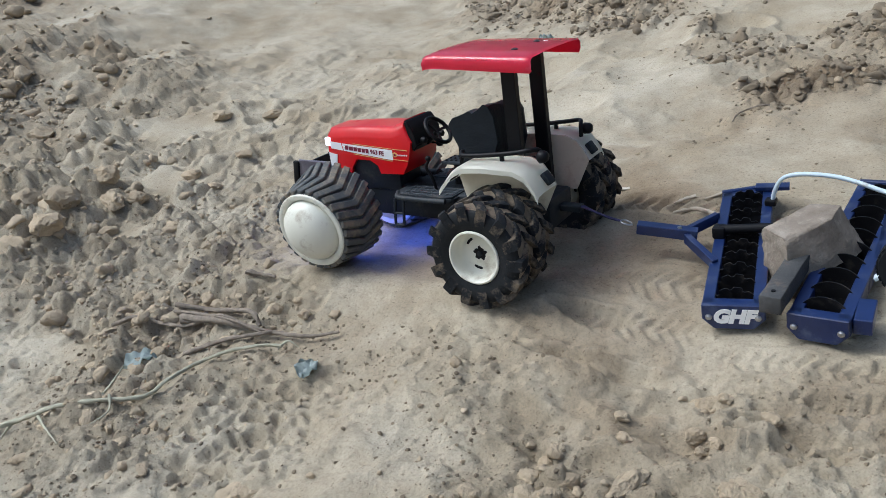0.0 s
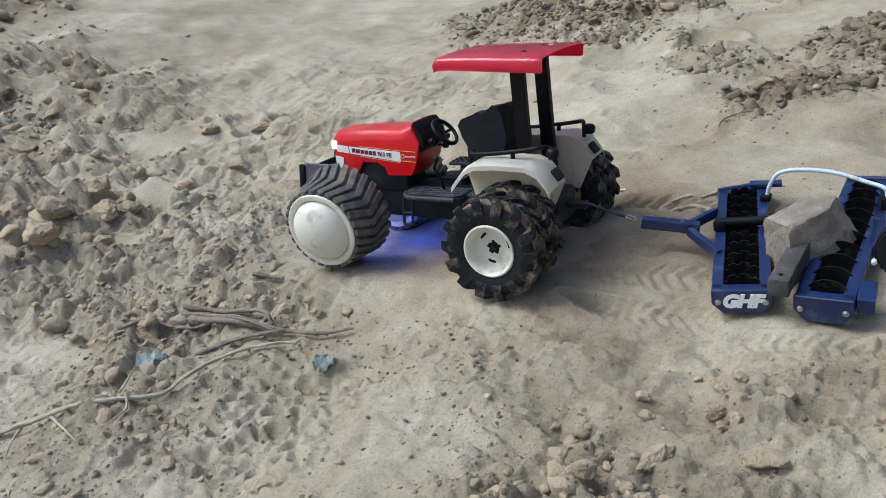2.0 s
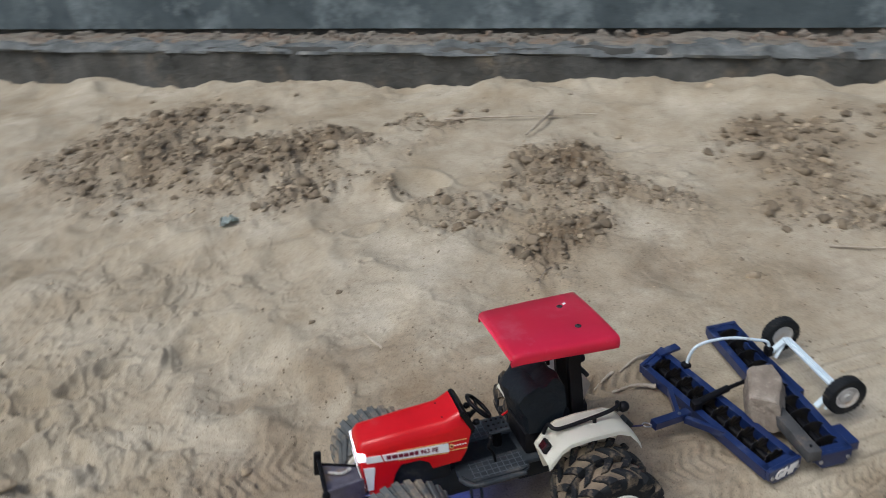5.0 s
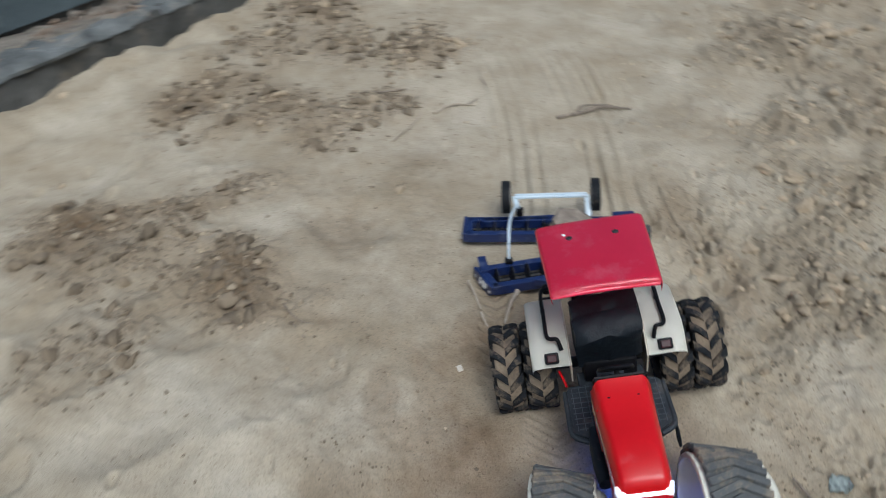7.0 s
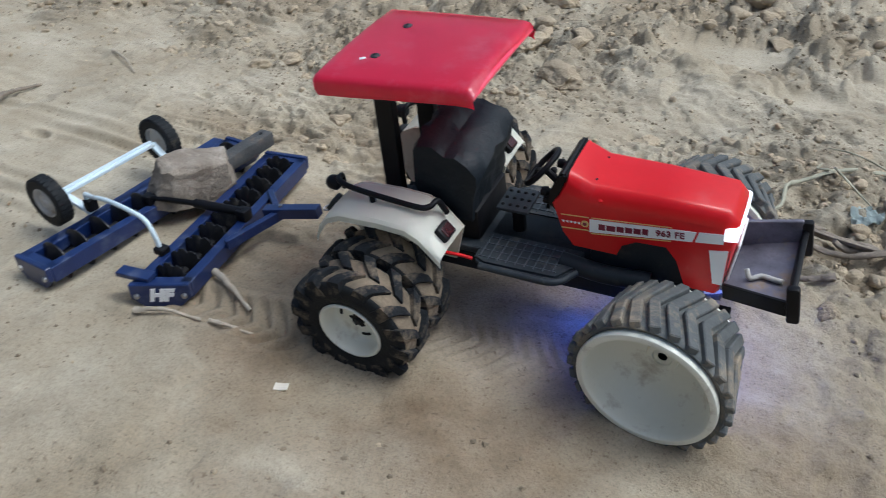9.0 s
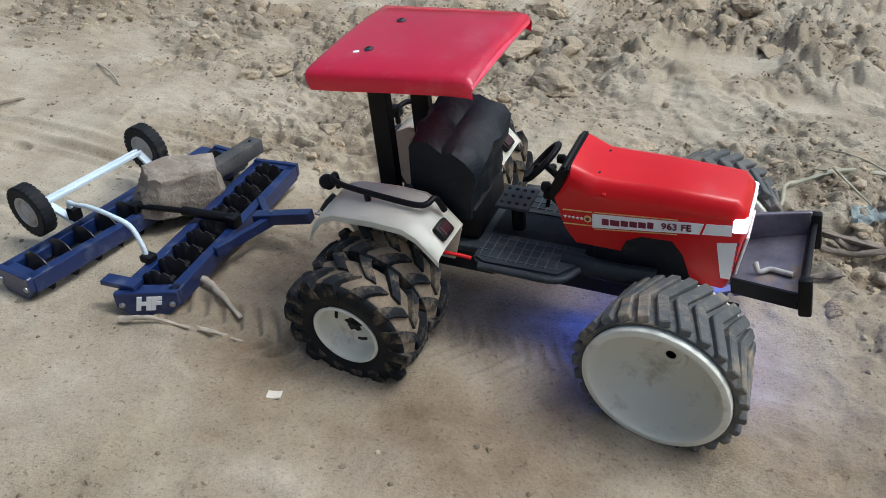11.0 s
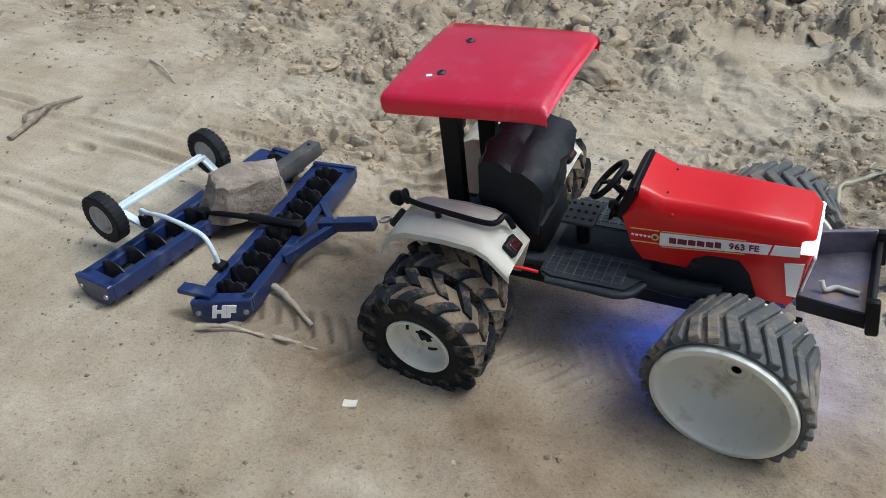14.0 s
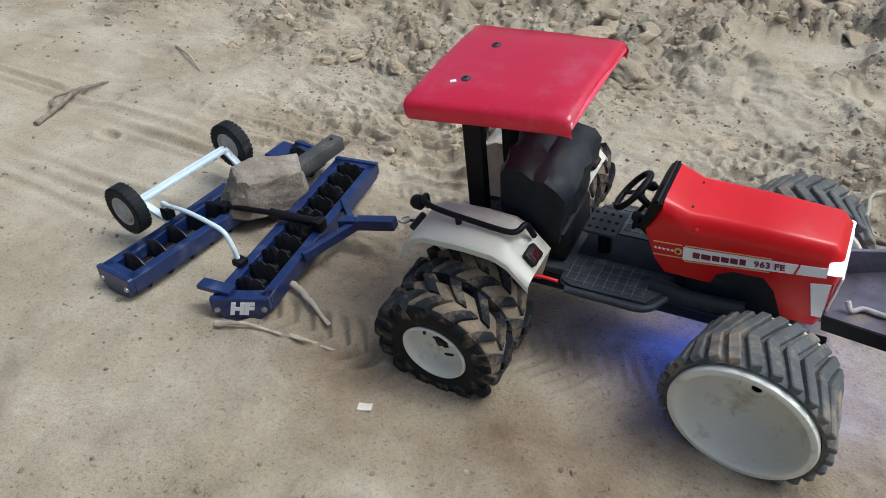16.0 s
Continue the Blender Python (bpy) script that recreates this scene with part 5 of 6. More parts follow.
def harrow_fittings():
    bm = bmesh.new()
    box(bm, (0.0135, -0.1225, 0.003), (0.030, 0.011, 0.004), Matrix.Rotation(radians(8), 4, 'Z'), 0.0006)
    part("lug_plate", bm, BLUE, harrow)
    bm = bmesh.new()
    box(bm, (-0.0875, 0.074, -0.006), (0.012, 0.03, 0.012), None, 0.0008)
    part("rear_bracket", bm, BLUE, harrow)
    bm = bmesh.new()
    box(bm, (-0.0885, -0.06, -0.005), (0.010, 0.12, 0.010), None, 0.0008)
    part("rear_bar", bm, BLUE, harrow)
    # draw bar
    bm = bmesh.new()
    beam(bm, (0.048, -0.058, 0.0), (0.066, -0.006, 0.006), 0.0055, 0.009)
    beam(bm, (0.028, 0.026, -0.002), (0.060, -0.004, 0.005), 0.0055, 0.009)
    beam(bm, (0.052, -0.010, 0.006), (0.102, 0.000, 0.0145), 0.010, 0.0095)
    part("draw_bar", bm, BLUE, harrow, "dark blue forked draw bar")
    for u in (0.066, 0.084, 0.090):
        bm = bmesh.new()
        lathe(bm, [(0, 0.0012), (0.0018, 0.001), (0.0022, -0.001)], 8, pose(u, -0.006 + (u - 0.066) * 0.2, 0.0135, 90))
        part("bolt", bm, STEEL, harrow, "bright bolt head")
    bm = bmesh.new()
    tube(bm, [(0.036, -0.020, 0.007), (-0.010, -0.028, 0.008)], 0.0042, 12, 1)
    tube(bm, [(-0.010, -0.028, 0.008), (-0.058, -0.036, 0.006)], 0.0026, 10, 1)
    box(bm, (0.036, -0.020, 0.005), (0.011, 0.011, 0.011), None, 0.002)
    box(bm, (-0.058, -0.036, 0.004), (0.010, 0.010, 0.010), None, 0.002)
    part("ram", bm, BLACK, harrow, "black hydraulic ram between the gangs", smooth=40)
    bm = bmesh.new()
    tube(bm, [(-0.094, -0.070, 0.010), (-0.092, -0.072, 0.020), (-0.078, -0.077, 0.024), (-0.050, -0.083, 0.031), (-0.022, -0.087, 0.032), (-0.004, -0.088, 0.028), (0.004, -0.089, 0.016), (0.007, -0.089, 0.002)], 0.0020, 8, 6)
    part("hose", bm, PALE, harrow, "white bent hose", smooth=60)
    bm = bmesh.new()
    box(bm, (0.008, -0.089, 0.003), (0.010, 0.010, 0.006), None, 0.0015)
    part("hose_clip", bm, BLACK, harrow)
    bm = bmesh.new()
    box(bm, (-0.093, -0.069, 0.008), (0.008, 0.010, 0.012), None, 0.0015)
    part("hose_clip", bm, BLACK, harrow)
    # carrying wheels on a white axle
    wl, wr = Vector((-0.113, 0.038, 0.0170)), Vector((-0.122, -0.086, 0.0135))
    al, ar = wl + Vector((0.001, -0.012, 0.001)), wr + Vector((0.001, 0.012, 0.001))
    d = (wl - wr).normalized()
    bm = bmesh.new()
    beam(bm, ar, al, 0.0100, 0.0030, 0.0005)
    beam(bm, ar + Vector((0, 0, 0.002)), al + Vector((0, 0, 0.002)), 0.0022, 0.0022, 0.0003)
    part("axle_bar", bm, PALE, harrow, "pale blue-white axle strip")
    for end, foot in ((al, (-0.088, 0.026, -0.002)), (ar, (-0.092, -0.070, 0.000))):
        bm = bmesh.new()
        beam(bm, end, foot, 0.0070, 0.003, 0.0005)
        beam(bm, end + Vector((-0.002, 0, 0)), Vector(foot) + Vector((-0.010, 0.004, -0.004)), 0.004, 0.0025, 0.0005)
        part("axle_leg", bm, PALE, harrow, "pale blue-white axle leg")
    for c, s in ((wl, 1), (wr, -1)):
        y = d * s
        z = Vector((0, 0, 1))
        x = y.cross(z).normalized()
        m = Matrix.Translation(c) @ Matrix((x, y, x.cross(y))).transposed().to_4x4()
        bm = bmesh.new()
        lathe(bm, [(0.0138, -0.0055), (0.0212, -0.0060), (0.0228, -0.004), (0.0231, 0.0), (0.0228, 0.004), (0.0212, 0.0060), (0.0138, 0.0055)], 44)
        w = part("carrying_wheel", bm, RUBBER, harrow, "small black rubber wheel with grey hub", smooth=40)
        w.matrix_local = m
        bm = bmesh.new()
        for k in range(30):
            for sd in (-1, 1):
                vs = box(bm, (0, 0, 0), (0.0006, 0.0046, 0.0034), None)
                bmesh.ops.transform(bm, matrix=Matrix.Rotation(2 * math.pi * (k + 0.25 * sd) / 30, 4, 'Y') @ Matrix.Translation((0.0229, sd * 0.0032, 0)), verts=vs)
        part("tread", bm, RUBBER, w)
        bm = bmesh.new()
        lathe(bm, [(0.0142, 0.0052), (0.0135, 0.0060), (0.0124, 0.0052), (0.0115, 0.0028), (0.0085, 0.0024), (0.0074, 0.0044), (0.0045, 0.0044), (0.0040, 0.0062), (0.0020, 0.0062), (0.0, 0.0052)], 32)
        lathe(bm, [(0.0142, -0.0052), (0.0128, -0.0054), (0.0110, -0.0030), (0.0, -0.0030)], 32)
        part("hub", bm, GREY, w, "grey plastic hub", smooth=40)
        bm = bmesh.new()
        lathe(bm, [(0.0, 0.0064), (0.0016, 0.0064), (0.0018, 0.005)], 6)
        part("axle_nut", bm, STEEL, w)


harrow_fittings()


def rock(name, size, m, seed, mat, label, category):
    """A broken stone: a ball cut flat by planes, with rough faces."""
    bm = bmesh.new()
    bmesh.ops.create_icosphere(bm, subdivisions=5, radius=0.9)
    cuts = [((0, 0.05, 1), 0.46), ((0, 0, -1), 0.5), ((1, 0.12, 0.1), 0.47), ((-1, 0.1, 0.15), 0.5), ((0.1, 1, 0.12), 0.5), ((0.05, -1, 0.2), 0.5),
            ((1, 0.1, 1), 0.56), ((-0.8, -0.7, 0.3), 0.54), ((0.8, -0.9, 0.2), 0.58), ((-1, 0.3, 1.2), 0.6), ((0.7, 0.9, -0.2), 0.60), ((0.2, -0.8, 1), 0.60)]
    for v in bm.verts:
        for n, d in cuts:
            n = Vector(n).normalized()
            over = v.co.dot(n) - d
            if over > 0:
                v.co -= n * over
    for v in bm.verts:
        q = v.co * 3.0 + Vector((seed * 3.1, 0, 0))
        v.co += v.co.normalized() * (0.035 * noise.noise(q) + 0.018 * noise.noise(q * 3.1) + 0.010 * noise.noise(q * 8))
        v.co = Vector((v.co.x * size[0], v.co.y * size[1], v.co.z * size[2]))
    ob = part(name, bm, mat, smooth=28)
    ob.matrix_world = m
    return tagged(ob, label, category)


def soil_lump(size, m, seed):
    bm = bmesh.new()
    bmesh.ops.create_icosphere(bm, subdivisions=4, radius=0.62)
    rnd = random.Random(seed)
    cuts = [(Vector((rnd.gauss(0, 1), rnd.gauss(0, 1), rnd.gauss(0, 1))).normalized(), rnd.uniform(0.40, 0.54)) for _ in range(9)]
    for v in bm.verts:
        for n, d in cuts:
            over = v.co.dot(n) - d
            if over > 0:
                v.co -= n * over
        q = v.co * 2.4 + Vector((seed * 3.7, 0, seed))
        v.co *= 1 + 0.22 * noise.noise(q) + 0.16 * noise.noise(q * 2.7) + 0.08 * noise.noise(q * 7)
        v.co = Vector((v.co.x * size[0], v.co.y * size[1], v.co.z * size[2])) * 0.78
    ob = part("soil_lump", bm, CLOD, smooth=40)
    ob.matrix_world = m
    return tagged(ob, "dry brown lump of soil on sand", "soil lump", "lumps of soil")


def on_harrow(u, v, w, rz=0, ry=0, rx=0):
    return HARROW_M @ pose(u, v, w, rx, ry, rz)


rock("stone", (0.040, 0.066, 0.039), on_harrow(-0.037, 0.001, 0.0150, -36, 4, -3), 4, STONE, "grey-brown broken sandstone block weighing down the harrow", "stone")


def wooden_block():
    bm = bmesh.new()
    box(bm, (0, 0, 0), (0.0155, 0.078, 0.0145), None, 0.0016)
    bmesh.ops.subdivide_edges(bm, edges=[e for e in bm.edges if e.calc_length() > 0.03], cuts=6)
    for v in bm.verts:
        v.co += Vector((noise.noise(v.co * 90), 0, noise.noise(v.co * 90 + Vector((5, 0, 0))))) * 0.0009
    ob = part("wooden_block", bm, OLDWOOD, smooth=35)
    ob.matrix_world = on_harrow(-0.033, 0.060, 0.0085, -5, 0, 2)
    tagged(ob, "weathered dark grey wooden bar laid across the harrow", "wood")
    bm = bmesh.new()
    lathe(bm, [(0, 0.001), (0.0016, 0.001), (0.0016, -0.002)], 8, pose(0, 0.030, 0.0072, 90))
    part("nail_hole", bm, BLACK, ob)


wooden_block()


def tow_cord():
    t = thing("tow_cord", "purple cord with steel hook tying harrow to tractor", "cord")
    tip = HARROW_M @ Vector((0.1035, 0.0002, 0.016))
    bm = bmesh.new()
    tube(bm, [(-0.050, 0.002, 0.057), (-0.062, 0.003, 0.054), (-0.076, 0.002, 0.049), (-0.088, 0.001, 0.046)], 0.0011, 6, 5)
    tube(bm, [(-0.050, -0.003, 0.056), (-0.063, -0.001, 0.0515), (-0.077, 0.001, 0.048), (-0.088, 0.001, 0.046)], 0.0011, 6, 5)
    part("cord", bm, ROPE, t, smooth=60)
    bm = bmesh.new()
    tube(bm, [(-0.087, 0.001, 0.0465), (-0.089, 0.0045, 0.046), (-0.0945, 0.0045, 0.0445), (-0.0975, 0.001, 0.0435), (-0.0945, -0.0025, 0.0445), (-0.089, -0.0025, 0.046), (-0.087, 0.001, 0.0465)], 0.0008, 6, 4)
    part("hook", bm, STEEL, t, "small steel hook", smooth=60)


tow_cord()

# ---------------------------------------------------------------- litter on the sand


def on_ground(x, y, up=0.0):
    return Vector((x, y, height(x, y) + up))


def stems():
    def stem(name, pts, r, r2, mat, label, lift=0.003, side=()):
        t = thing(name, label, "stem", None, "dry stems on the sand") if side else None
        bm = bmesh.new()
        tube(bm, [on_ground(x, y, lift + dz) for x, y, dz in pts], r, 8, 7, r2, 0.28)
        ob = part("stalk" if side else name, bm, mat, t, smooth=60)
        if not side:
            tagged(ob, label, "stem", "dry stems on the sand")
        for q in side:
            bm = bmesh.new()
            tube(bm, [on_ground(x, y, lift + dz) for x, y, dz in q], r * 0.55, 6, 5, r * 0.25, 0.2)
            part("side_shoot", bm, mat, t, smooth=60)

    stem("dry_stem", [(0.322, 0.179, 0.004), (0.290, 0.181, 0.006), (0.249, 0.182, 0.006), (0.198, 0.176, 0.005), (0.155, 0.169, 0.004), (0.127, 0.158, 0.003)], 0.0040, 0.0012, DRYSTEM, "long split brown dry stem lying on sand")
    stem("dry_stem", [(0.408, 0.202, 0.002), (0.375, 0.194, 0.004), (0.345, 0.187, 0.005), (0.309, 0.182, 0.006), (0.26, 0.179, 0.007), (0.207, 0.179, 0.006)], 0.0026, 0.0018, DRYSTEM, "long brown dry stem across others")
    stem("dry_stem", [(0.335, 0.172, 0.008), (0.291, 0.160, 0.010), (0.229, 0.168, 0.010), (0.212, 0.174, 0.007)], 0.0027, 0.0020, DRYSTEM, "thick brown dry stem with split end")
    stem("dry_stem", [(0.337, 0.174, 0.007), (0.285, 0.177, 0.009), (0.240, 0.183, 0.008), (0.205, 0.181, 0.007)], 0.0018, 0.0010, DRYSTEM, "thin brown dry stem under others")
    stem("dry_stem", [(0.318, 0.182, 0.006), (0.300, 0.1755, 0.012), (0.288, 0.173, 0.010)], 0.0042, 0.0022, DRYSTEM, "frayed root end of a dry stem")
    stem("dry_stem", [(0.280, 0.216, 0.002), (0.239, 0.197, 0.005), (0.204, 0.185, 0.006), (0.194, 0.176, 0.006)], 0.0026, 0.0014, DRYSTEM, "crooked brown dry stem on sand")
    stem("green_stem", [(0.405, 0.368, 0.001), (0.385, 0.352, 0.003), (0.362, 0.341, 0.004), (0.325, 0.326, 0.004), (0.285, 0.311, 0.003), (0.252, 0.286, 0.004), (0.241, 0.264, 0.005), (0.239, 0.229, 0.006), (0.216, 0.209, 0.005), (0.190, 0.193, 0.004), (0.172, 0.188, 0.003)], 0.0024, 0.0015, GREENSTEM,
         "long pale green withered stem with side shoots",
         side=[[(0.275, 0.303, 0.003), (0.264, 0.314, 0.002), (0.268, 0.331, 0.001)], [(0.279, 0.306, 0.003), (0.296, 0.290, 0.004), (0.312, 0.268, 0.004), (0.316, 0.258, 0.003)], [(0.377, 0.345, 0.003), (0.368, 0.363, 0.004), (0.346, 0.381, 0.0)], [(0.346, 0.334, 0.003), (0.300, 0.352, 0.002), (0.270, 0.361, 0.0)], [(0.176, 0.190, 0.004), (0.168, 0.183, 0.006), (0.158, 0.181, 0.001)]])

    def leaf(x, y, length, rz, label, curl):
        bm = bmesh.new()
        n = 14
        rows = []
        for k in range(n + 1):
            t = k / n
            w = length * 0.42 * math.sin(math.pi * min(1, t * 0.95 + 0.05)) ** 0.8
            row = []
            for j in (-1, -0.7, -0.4, -0.1, 0.2, 0.6, 1):
                row.append(bm.verts.new((length * t, w * j, curl * length * (0.5 * math.sin(t * 3.1) + 0.3 * abs(j) + 0.25 * math.sin(11 * t + 5 * j) + 0.15 * math.sin(23 * t - 3 * j)))))
            rows.append(row)
        for p, q in zip(rows, rows[1:]):
            for j in range(6):
                bm.faces.new((p[j], p[j + 1], q[j + 1], q[j]))
        bmesh.ops.solidify(bm, geom=bm.faces[:], thickness=0.0006)
        ob = part("withered_leaf", bm, LEAF, smooth=60)
        ob.matrix_world = Matrix.Translation(on_ground(x, y, 0.004)) @ Matrix.Rotation(radians(rz), 4, 'Z')
        tagged(ob, label, "leaf", "withered leaves")

    leaf(0.318, 0.258, 0.034, -112, "crumpled grey-green withered leaf on sand", 0.3)
    leaf(0.126, 0.214, 0.026, -68, "folded grey-green leaf on sand", 0.35)
    leaf(0.345, -0.745, 0.035, 200, "small shrivelled grey leaf", 0.4)


stems()


def twigs():
    def twig(name, pts, r, mat, label, category="twig"):
        bm = bmesh.new()
        tube(bm, [on_ground(x, y, r * 0.6 + dz) for x, y, dz in pts], r, 7, 7, r * 0.5, 0.32)
        tagged(part(name, bm, mat, smooth=60), label, category, "twigs and splinters on the sand")

    twig("wood_splinter", [(-0.180, -0.145, 0.002), (-0.154, -0.138, 0.003), (-0.128, -0.131, 0.002)], 0.0022, BARE, "pale barkless splinter near the rear wheel")
    twig("wood_splinter", [(-0.152, -0.083, 0.006), (-0.130, -0.093, 0.005), (-0.104, -0.104, 0.001)], 0.0030, BARE, "pale split twig beside the harrow")
    twig("wood_splinter", [(-0.119, -0.131, 0.001), (-0.105, -0.127, 0.003), (-0.088, -0.122, 0.001)], 0.0021, BARE, "short pale splinter on wheel track")
    twig("twig", [(-0.155, -0.375, 0), (-0.135, -0.372, 0.003), (-0.112, -0.352, 0.002), (-0.108, -0.335, 0)], 0.0013, DRYSTEM, "thin bent dark twig on sand")
    twig("twig", [(0.145, -0.300, 0), (0.155, -0.325, 0.002), (0.162, -0.345, 0)], 0.0020, BARE, "short pale twig on sand")
    twig("reed", [(-0.16, -1.00, 0.003), (-0.25, -0.955, 0.006), (-0.35, -0.920, 0.008), (-0.48, -0.900, 0.004)], 0.0026, BARE, "long pale reed by the kerb")
    twig("reed", [(-0.385, -0.925, 0.012), (-0.335, -0.875, 0.012), (-0.285, -0.83, 0.004)], 0.0042, BARE, "stout pale reed stub")
    twig("twig", [(-0.60, 0.02, 0), (-0.615, 0.065, 0.004), (-0.63, 0.10, 0.003), (-0.635, 0.15, 0)], 0.0034, DRYSTEM, "dark dry twig on combed sand")
    twig("twig", [(-0.615, 0.055, 0.002), (-0.632, 0.07, 0.006), (-0.645, 0.12, 0.002)], 0.0024, DRYSTEM, "dark dry twig on combed sand")
    twig("twig", [(-0.09, -0.345, 0), (-0.11, -0.36, 0.002)], 0.0015, DRYSTEM, "thin dark twig on sand")
    twig("wood_chip", [(0.292, 0.107, 0.002), (0.276, 0.103, 0.003), (0.258, 0.100, 0.001)], 0.0034, DRYSTEM, "flat dark chip of wood")
    twig("twig", [(-0.55, -0.26, 0.002), (-0.62, -0.22, 0.004), (-0.68, -0.2, 0)], 0.0018, BARE, "pale dry straw on sand")
    twig("twig", [(-0.28, -0.56, 0.003), (-0.265, -0.53, 0.01)], 0.0012, BARE, "pale dry straw on sand")
    twig("wood_splinter", [(-0.770, -0.095, 0.002), (-0.745, -0.100, 0.004), (-0.722, -0.092, 0.001)], 0.0022, BARE, "short pale splinter on combed sand")
    twig("wood_splinter", [(-0.645, -0.190, 0.001), (-0.665, -0.158, 0.004), (-0.660, -0.118, 0.001)], 0.0026, BARE, "pale split stick on combed sand")
    twig("wood_splinter", [(-0.660, -0.135, 0.002), (-0.675, -0.112, 0.004)], 0.0018, BARE, "short pale splinter on combed sand")
    twig("twig", [(-0.722, -0.316, 0.001), (-0.712, -0.284, 0.005), (-0.721, -0.240, 0.002)], 0.0026, DRYSTEM, "dark dry twig beside broken soil")
    twig("twig", [(-0.612, 0.254, 0.001), (-0.566, 0.233, 0.005), (-0.528, 0.208, 0.001)], 0.0016, BARE, "thin pale straw on sand")
    bm = bmesh.new()
    box(bm, (0, 0, 0), (0.010, 0.006, 0.0012), None, 0.0003)
    bmesh.ops.subdivide_edges(bm, edges=bm.edges[:], cuts=2)
    for v in bm.verts:
        v.co.z += 30 * v.co.x ** 2
    ob = part("paper_scrap", bm, PAPER)
    ob.matrix_world = Matrix.Translation(on_ground(-0.034, -0.160, 0.001)) @ Matrix.Rotation(0.3, 4, 'Z')
    tagged(ob, "tiny torn scrap of cream paper", "paper")
    bm = bmesh.new()
    lathe(bm, [(0, 0.002), (0.02, 0.004), (0.026, 0.0), (0.02, -0.001), (0, -0.001)], 7, pose(0, 0, 0, 90))
    ob = part("yellow_leaf", bm, YELLOWLEAF, smooth=50)
    ob.matrix_world = Matrix.Translation(on_ground(2.1, -1.62, 0.004))
    tagged(ob, "fallen yellow leaf on far sand", "leaf")


twigs()

# loose lumps: x, y, length, width, height
LUMPS = [(-0.203, 0.152, 0.030, 0.019, 0.015), (-0.216, 0.157, 0.011, 0.009, 0.009), (-0.247, 0.167, 0.015, 0.011, 0.010), (-0.204, 0.189, 0.017, 0.013, 0.011), (-0.220, 0.198, 0.012, 0.011, 0.009),
         (-0.212, 0.203, 0.010, 0.008, 0.008), (-0.178, 0.246, 0.013, 0.041, 0.012), (-0.243, 0.231, 0.030, 0.022, 0.014), (-0.146, 0.298, 0.020, 0.015, 0.012), (-0.171, 0.288, 0.016, 0.012, 0.010),
         (0.088, 0.336, 0.034, 0.025, 0.008), (0.175, 0.350, 0.023, 0.009, 0.004), (0.304, 0.378, 0.027, 0.015, 0.007), (-0.155, 0.193, 0.012, 0.010, 0.008), (-0.162, 0.209, 0.014, 0.010, 0.009),
         (0.751, -0.059, 0.055, 0.036, 0.030), (0.683, -0.013, 0.062, 0.036, 0.026), (0.667, -0.044, 0.036, 0.030, 0.022), (0.849, 0.014, 0.060, 0.050, 0.035), (0.723, 0.039, 0.060, 0.050, 0.035),
         (0.693, 0.085, 0.055, 0.045, 0.036), (0.722, 0.126, 0.085, 0.065, 0.050), (1.114, -0.182, 0.060, 0.040, 0.030), (0.645, 0.030, 0.030, 0.026, 0.020), (0.534, 0.008, 0.045, 0.034, 0.022),
         (0.855, -0.438, 0.050, 0.034, 0.020), (0.723, -0.406, 0.055, 0.030, 0.020), (0.812, -0.361, 0.050, 0.035, 0.022), (0.625, -0.225, 0.034, 0.020, 0.014), (0.670, -0.150, 0.040, 0.028, 0.020),
         (0.603, -0.133, 0.030, 0.022, 0.015), (0.345, 0.145, 0.018, 0.014, 0.012), (0.375, 0.172, 0.022, 0.018, 0.015), (0.420, 0.180, 0.018, 0.016, 0.013), (0.440, 0.140, 0.024, 0.018, 0.015),
         (0.198, 0.130, 0.016, 0.012, 0.010), (0.178, 0.148, 0.014, 0.012, 0.010), (0.323, 0.222, 0.022, 0.016, 0.016),
         (-0.125, 0.510, 0.070, 0.050, 0.032), (-0.045, 0.430, 0.075, 0.045, 0.026), (-0.276, 0.708, 0.060, 0.050, 0.035), (-0.161, 0.745, 0.085, 0.060, 0.045), (0.038, 0.880, 0.080, 0.060, 0.050),
         (0.012, 0.712, 0.050, 0.030, 0.020), (0.134, 0.846, 0.060, 0.050, 0.040), (-0.388, 0.336, 0.035, 0.026, 0.018), (-0.314, 0.329, 0.040, 0.026, 0.018), (-0.411, 0.306, 0.030, 0.022, 0.016)]
for k, (x, y, sx, sy, sz) in enumerate(LUMPS):
    soil_lump((sx, sy, sz), Matrix.Translation(on_ground(x, y, sz * 0.12)) @ Matrix.Rotation(0.6 * math.sin(k * 2.7), 4, 'Z'), 20 + k)


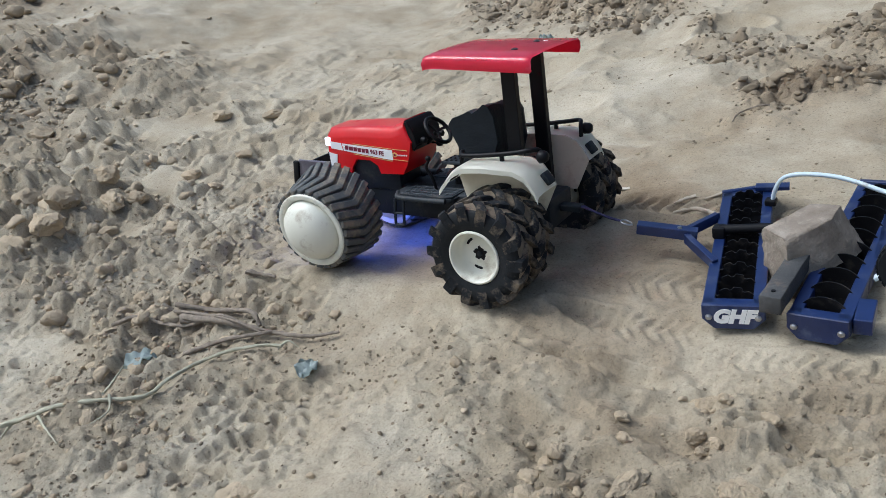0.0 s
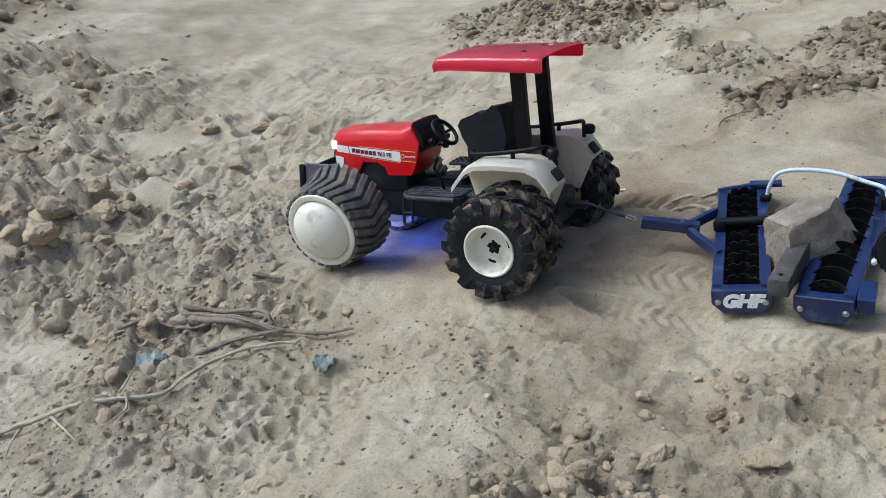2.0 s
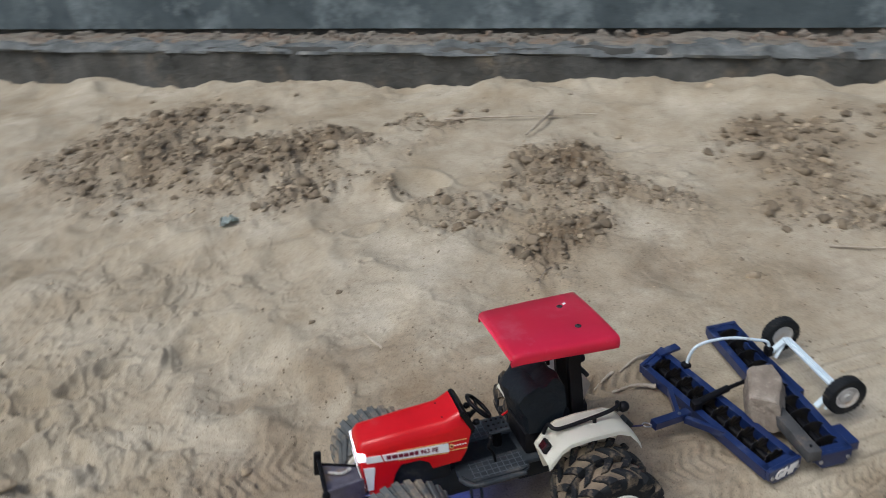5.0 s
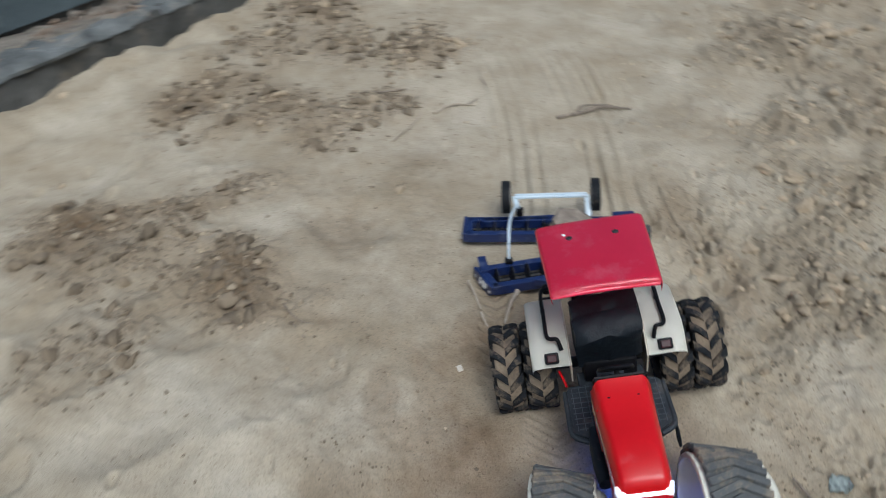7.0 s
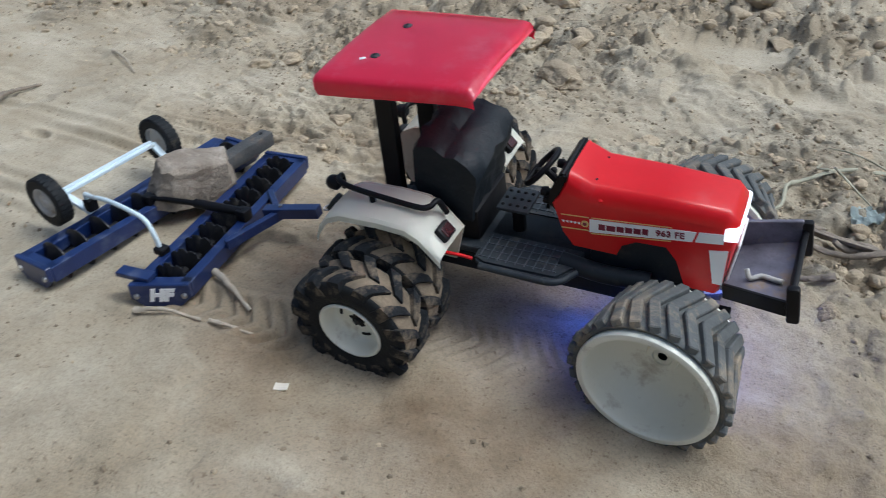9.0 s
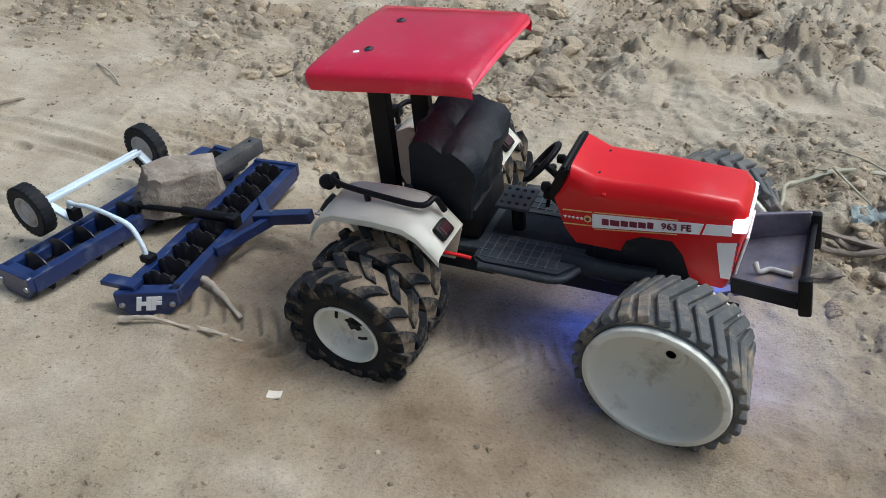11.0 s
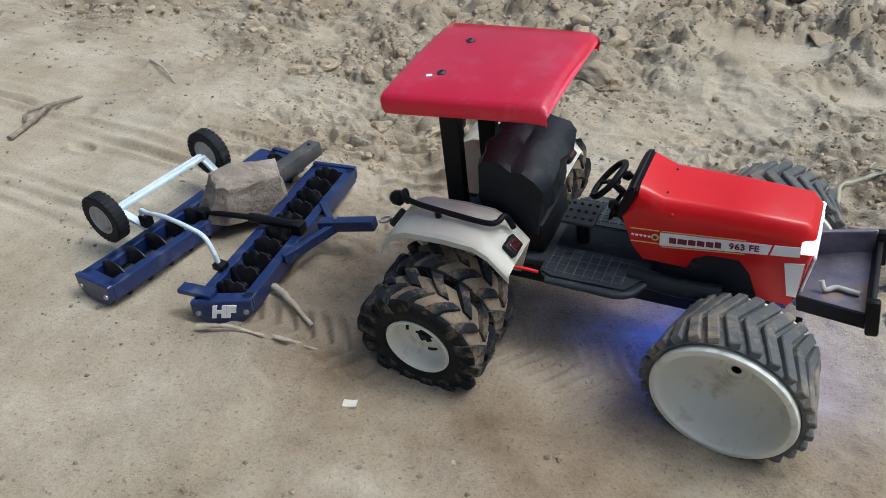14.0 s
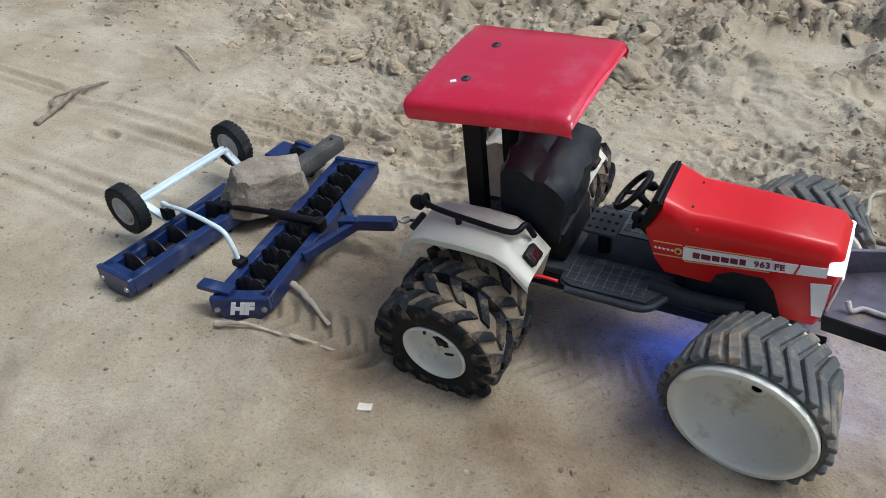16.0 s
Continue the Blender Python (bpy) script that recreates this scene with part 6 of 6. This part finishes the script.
def scatter(name, count, subdiv, pick, label, smooth, seed, material):
    """Joined loose crumbs; pick gives radius and keep-chance from the place and a random number."""
    rng = np.random.default_rng(seed)
    bm = bmesh.new()
    bmesh.ops.create_icosphere(bm, subdivisions=subdiv, radius=1.0)
    base_v = np.array([v.co[:] for v in bm.verts])
    base_f = np.array([[v.index for v in f.verts] for f in bm.faces])
    bm.free()
    forms = []
    for k in range(24):
        v = base_v * np.array([1.2, 1.2 * (0.65 + 0.45 * rng.random()), 0.95])
        for _ in range(5):
            n = rng.normal(size=3)
            n /= np.linalg.norm(n)
            over = np.maximum(v @ n - rng.uniform(0.5, 0.85), 0)
            v = v - over[:, None] * n
        d = np.array([0.42 * noise.noise(Vector(q) * 1.5 + Vector((k * 7.7, seed, 0))) + 0.30 * noise.noise(Vector(q) * 3.3 + Vector((0, k * 5.1, seed))) for q in v])
        forms.append(v * (1 + d)[:, None] * np.array([1, 1, 0.6 + 0.4 * rng.random()]))
    spots = []
    while len(spots) < count:
        n = 8000
        x, y = rng.uniform(-1.4, 3.2, n), rng.uniform(-2.0, 0.95, n)
        outside = (0.831 * (y + 1.082) + 0.556 * (x + 0.528) > 0.02)
        c = crumb_at(x, y)
        r, chance = pick(x, y, c, rng.random(n))
        keep = (rng.random(n) < chance) & outside & ~((np.abs(x - 0.1) < 0.19) & (np.abs(y) < 0.13)) & ~((np.abs(x + 0.22) < 0.13) & (np.abs(y + 0.02) < 0.13))
        spots += list(zip(x[keep], y[keep], r[keep]))
    spots = np.array(spots[:count])
    z = ground_at(spots[:, 0], spots[:, 1])
    nv, nf = len(base_v), len(base_f)
    verts = np.empty((len(spots) * nv, 3), np.float32)
    faces = np.empty((len(spots) * nf, 3), np.int32)
    for i, (x, y, r) in enumerate(spots):
        a, tip = rng.uniform(0, 2 * math.pi), rng.uniform(-0.5, 0.5)
        f = forms[rng.integers(24)] * r
        f = np.stack([f[:, 0], f[:, 1] * math.cos(tip) - f[:, 2] * math.sin(tip), f[:, 1] * math.sin(tip) + f[:, 2] * math.cos(tip)], -1)
        ca, sa = math.cos(a), math.sin(a)
        verts[i * nv:(i + 1) * nv] = np.stack([f[:, 0] * ca - f[:, 1] * sa + x, f[:, 0] * sa + f[:, 1] * ca + y, f[:, 2] + z[i] + r * 0.05], -1)
        faces[i * nf:(i + 1) * nf] = base_f + i * nv
    me = bpy.data.meshes.new(name)
    me.vertices.add(len(verts))
    me.vertices.foreach_set("co", verts.ravel())
    me.loops.add(faces.size)
    me.loops.foreach_set("vertex_index", faces.ravel())
    me.polygons.add(len(faces))
    me.polygons.foreach_set("loop_start", np.arange(0, faces.size, 3, dtype=np.int32))
    me.polygons.foreach_set("use_smooth", np.full(len(faces), smooth, dtype=bool))
    me.update(calc_edges=True)
    me.materials.append(material)
    tagged(new(name, me), label, "soil", kind="stuff")


def clod_size(x, y, c, u):
    calm = (y > 0.1) & (x < 0.45) & (y < 0.5)
    top = np.where(calm, 0.0085, 0.0145)
    far = np.where(x > 1.15, 0.8, 1) * np.where(y > 0.42, 0.4, 1) * (1 - pan_at(x, y))
    return np.minimum(np.where(y < -0.4, 0.0024, 0.0020) * (1 / np.maximum(u, 0.004)) ** 0.44, top) * (0.62 + 0.48 * c) * np.where(x > 1.15, 1.5, 1), np.clip(c * 1.5 - 0.25, np.where((y > 0.14) & (x < 0.6), 0.10, 0.010), 1) * far * np.where(y < -0.36, 0.15, 1) * np.where((x > 0.45) & (x < 1.15) & (y > -0.3), 0.5, 1)


def kerb_clod_size(x, y, c, u):
    r, chance = clod_size(x, y, c, u)
    return r * 0.9, chance * 6.6 * (y < -0.15) * ((y < -0.36) | (x < -0.4)) * (x < 0.75)


def crumb_size(x, y, c, u):
    cluster = np.clip(0.25 + 2.2 * fractal(x, y, 11.0, 3, 271), 0.03, 1) ** 1.5
    return 0.0006 + 0.0019 * u ** 3, np.clip(c * 1.0, 0.20 * cluster, 1) * np.where((x > 0.42) & (y > -0.3), 0.4, 1) * (x < 1.2) * (y > -1.25) * np.where((y < -0.45) | (x > 0.65), 0.45, 1) * np.where((y > 0.12) & (y < 0.45) & (np.abs(x) < 0.5), 4.0, 1) * np.where((y > -0.36) & (y < -0.1) & (np.abs(x - 0.05) < 0.35), 1.5, 1)


scatter("soil_clods", 8600, 2, clod_size, "dry broken clods of soil heaped on sand", True, 7, CLOD)
scatter("kerbside_clods", 5200, 2, kerb_clod_size, "brown broken clods strewn along the kerb", True, 9, CRUMB)
scatter("soil_crumbs", 24000, 1, crumb_size, "loose dry crumbs of soil scattered over sand", False, 11, CRUMB)


def ledge_crumbs():
    """Bits of mortar and soil strewn along the ledge."""
    rnd = random.Random(17)
    place = pose(WALL_AT[0], WALL_AT[1], height(*WALL_AT), 0, -2.6, WALL_TURN)
    bm = bmesh.new()
    for _ in range(420):
        r = 0.003 + 0.009 * rnd.random() ** 3
        centre = Vector((rnd.uniform(-1.6, 1.9), -0.185 + 0.13 * rnd.random() ** 1.4, 0.074 + r * 0.25))
        vs = bmesh.ops.create_icosphere(bm, subdivisions=1, radius=r)["verts"]
        for v in vs:
            v.co = centre + v.co * (0.8 + 0.4 * rnd.random())
    ob = part("ledge_crumbs", bm, LEDGE)
    ob.matrix_world = place
    tagged(ob, "crumbs of mortar and soil strewn on the ledge", "rubble", kind="stuff")


ledge_crumbs()
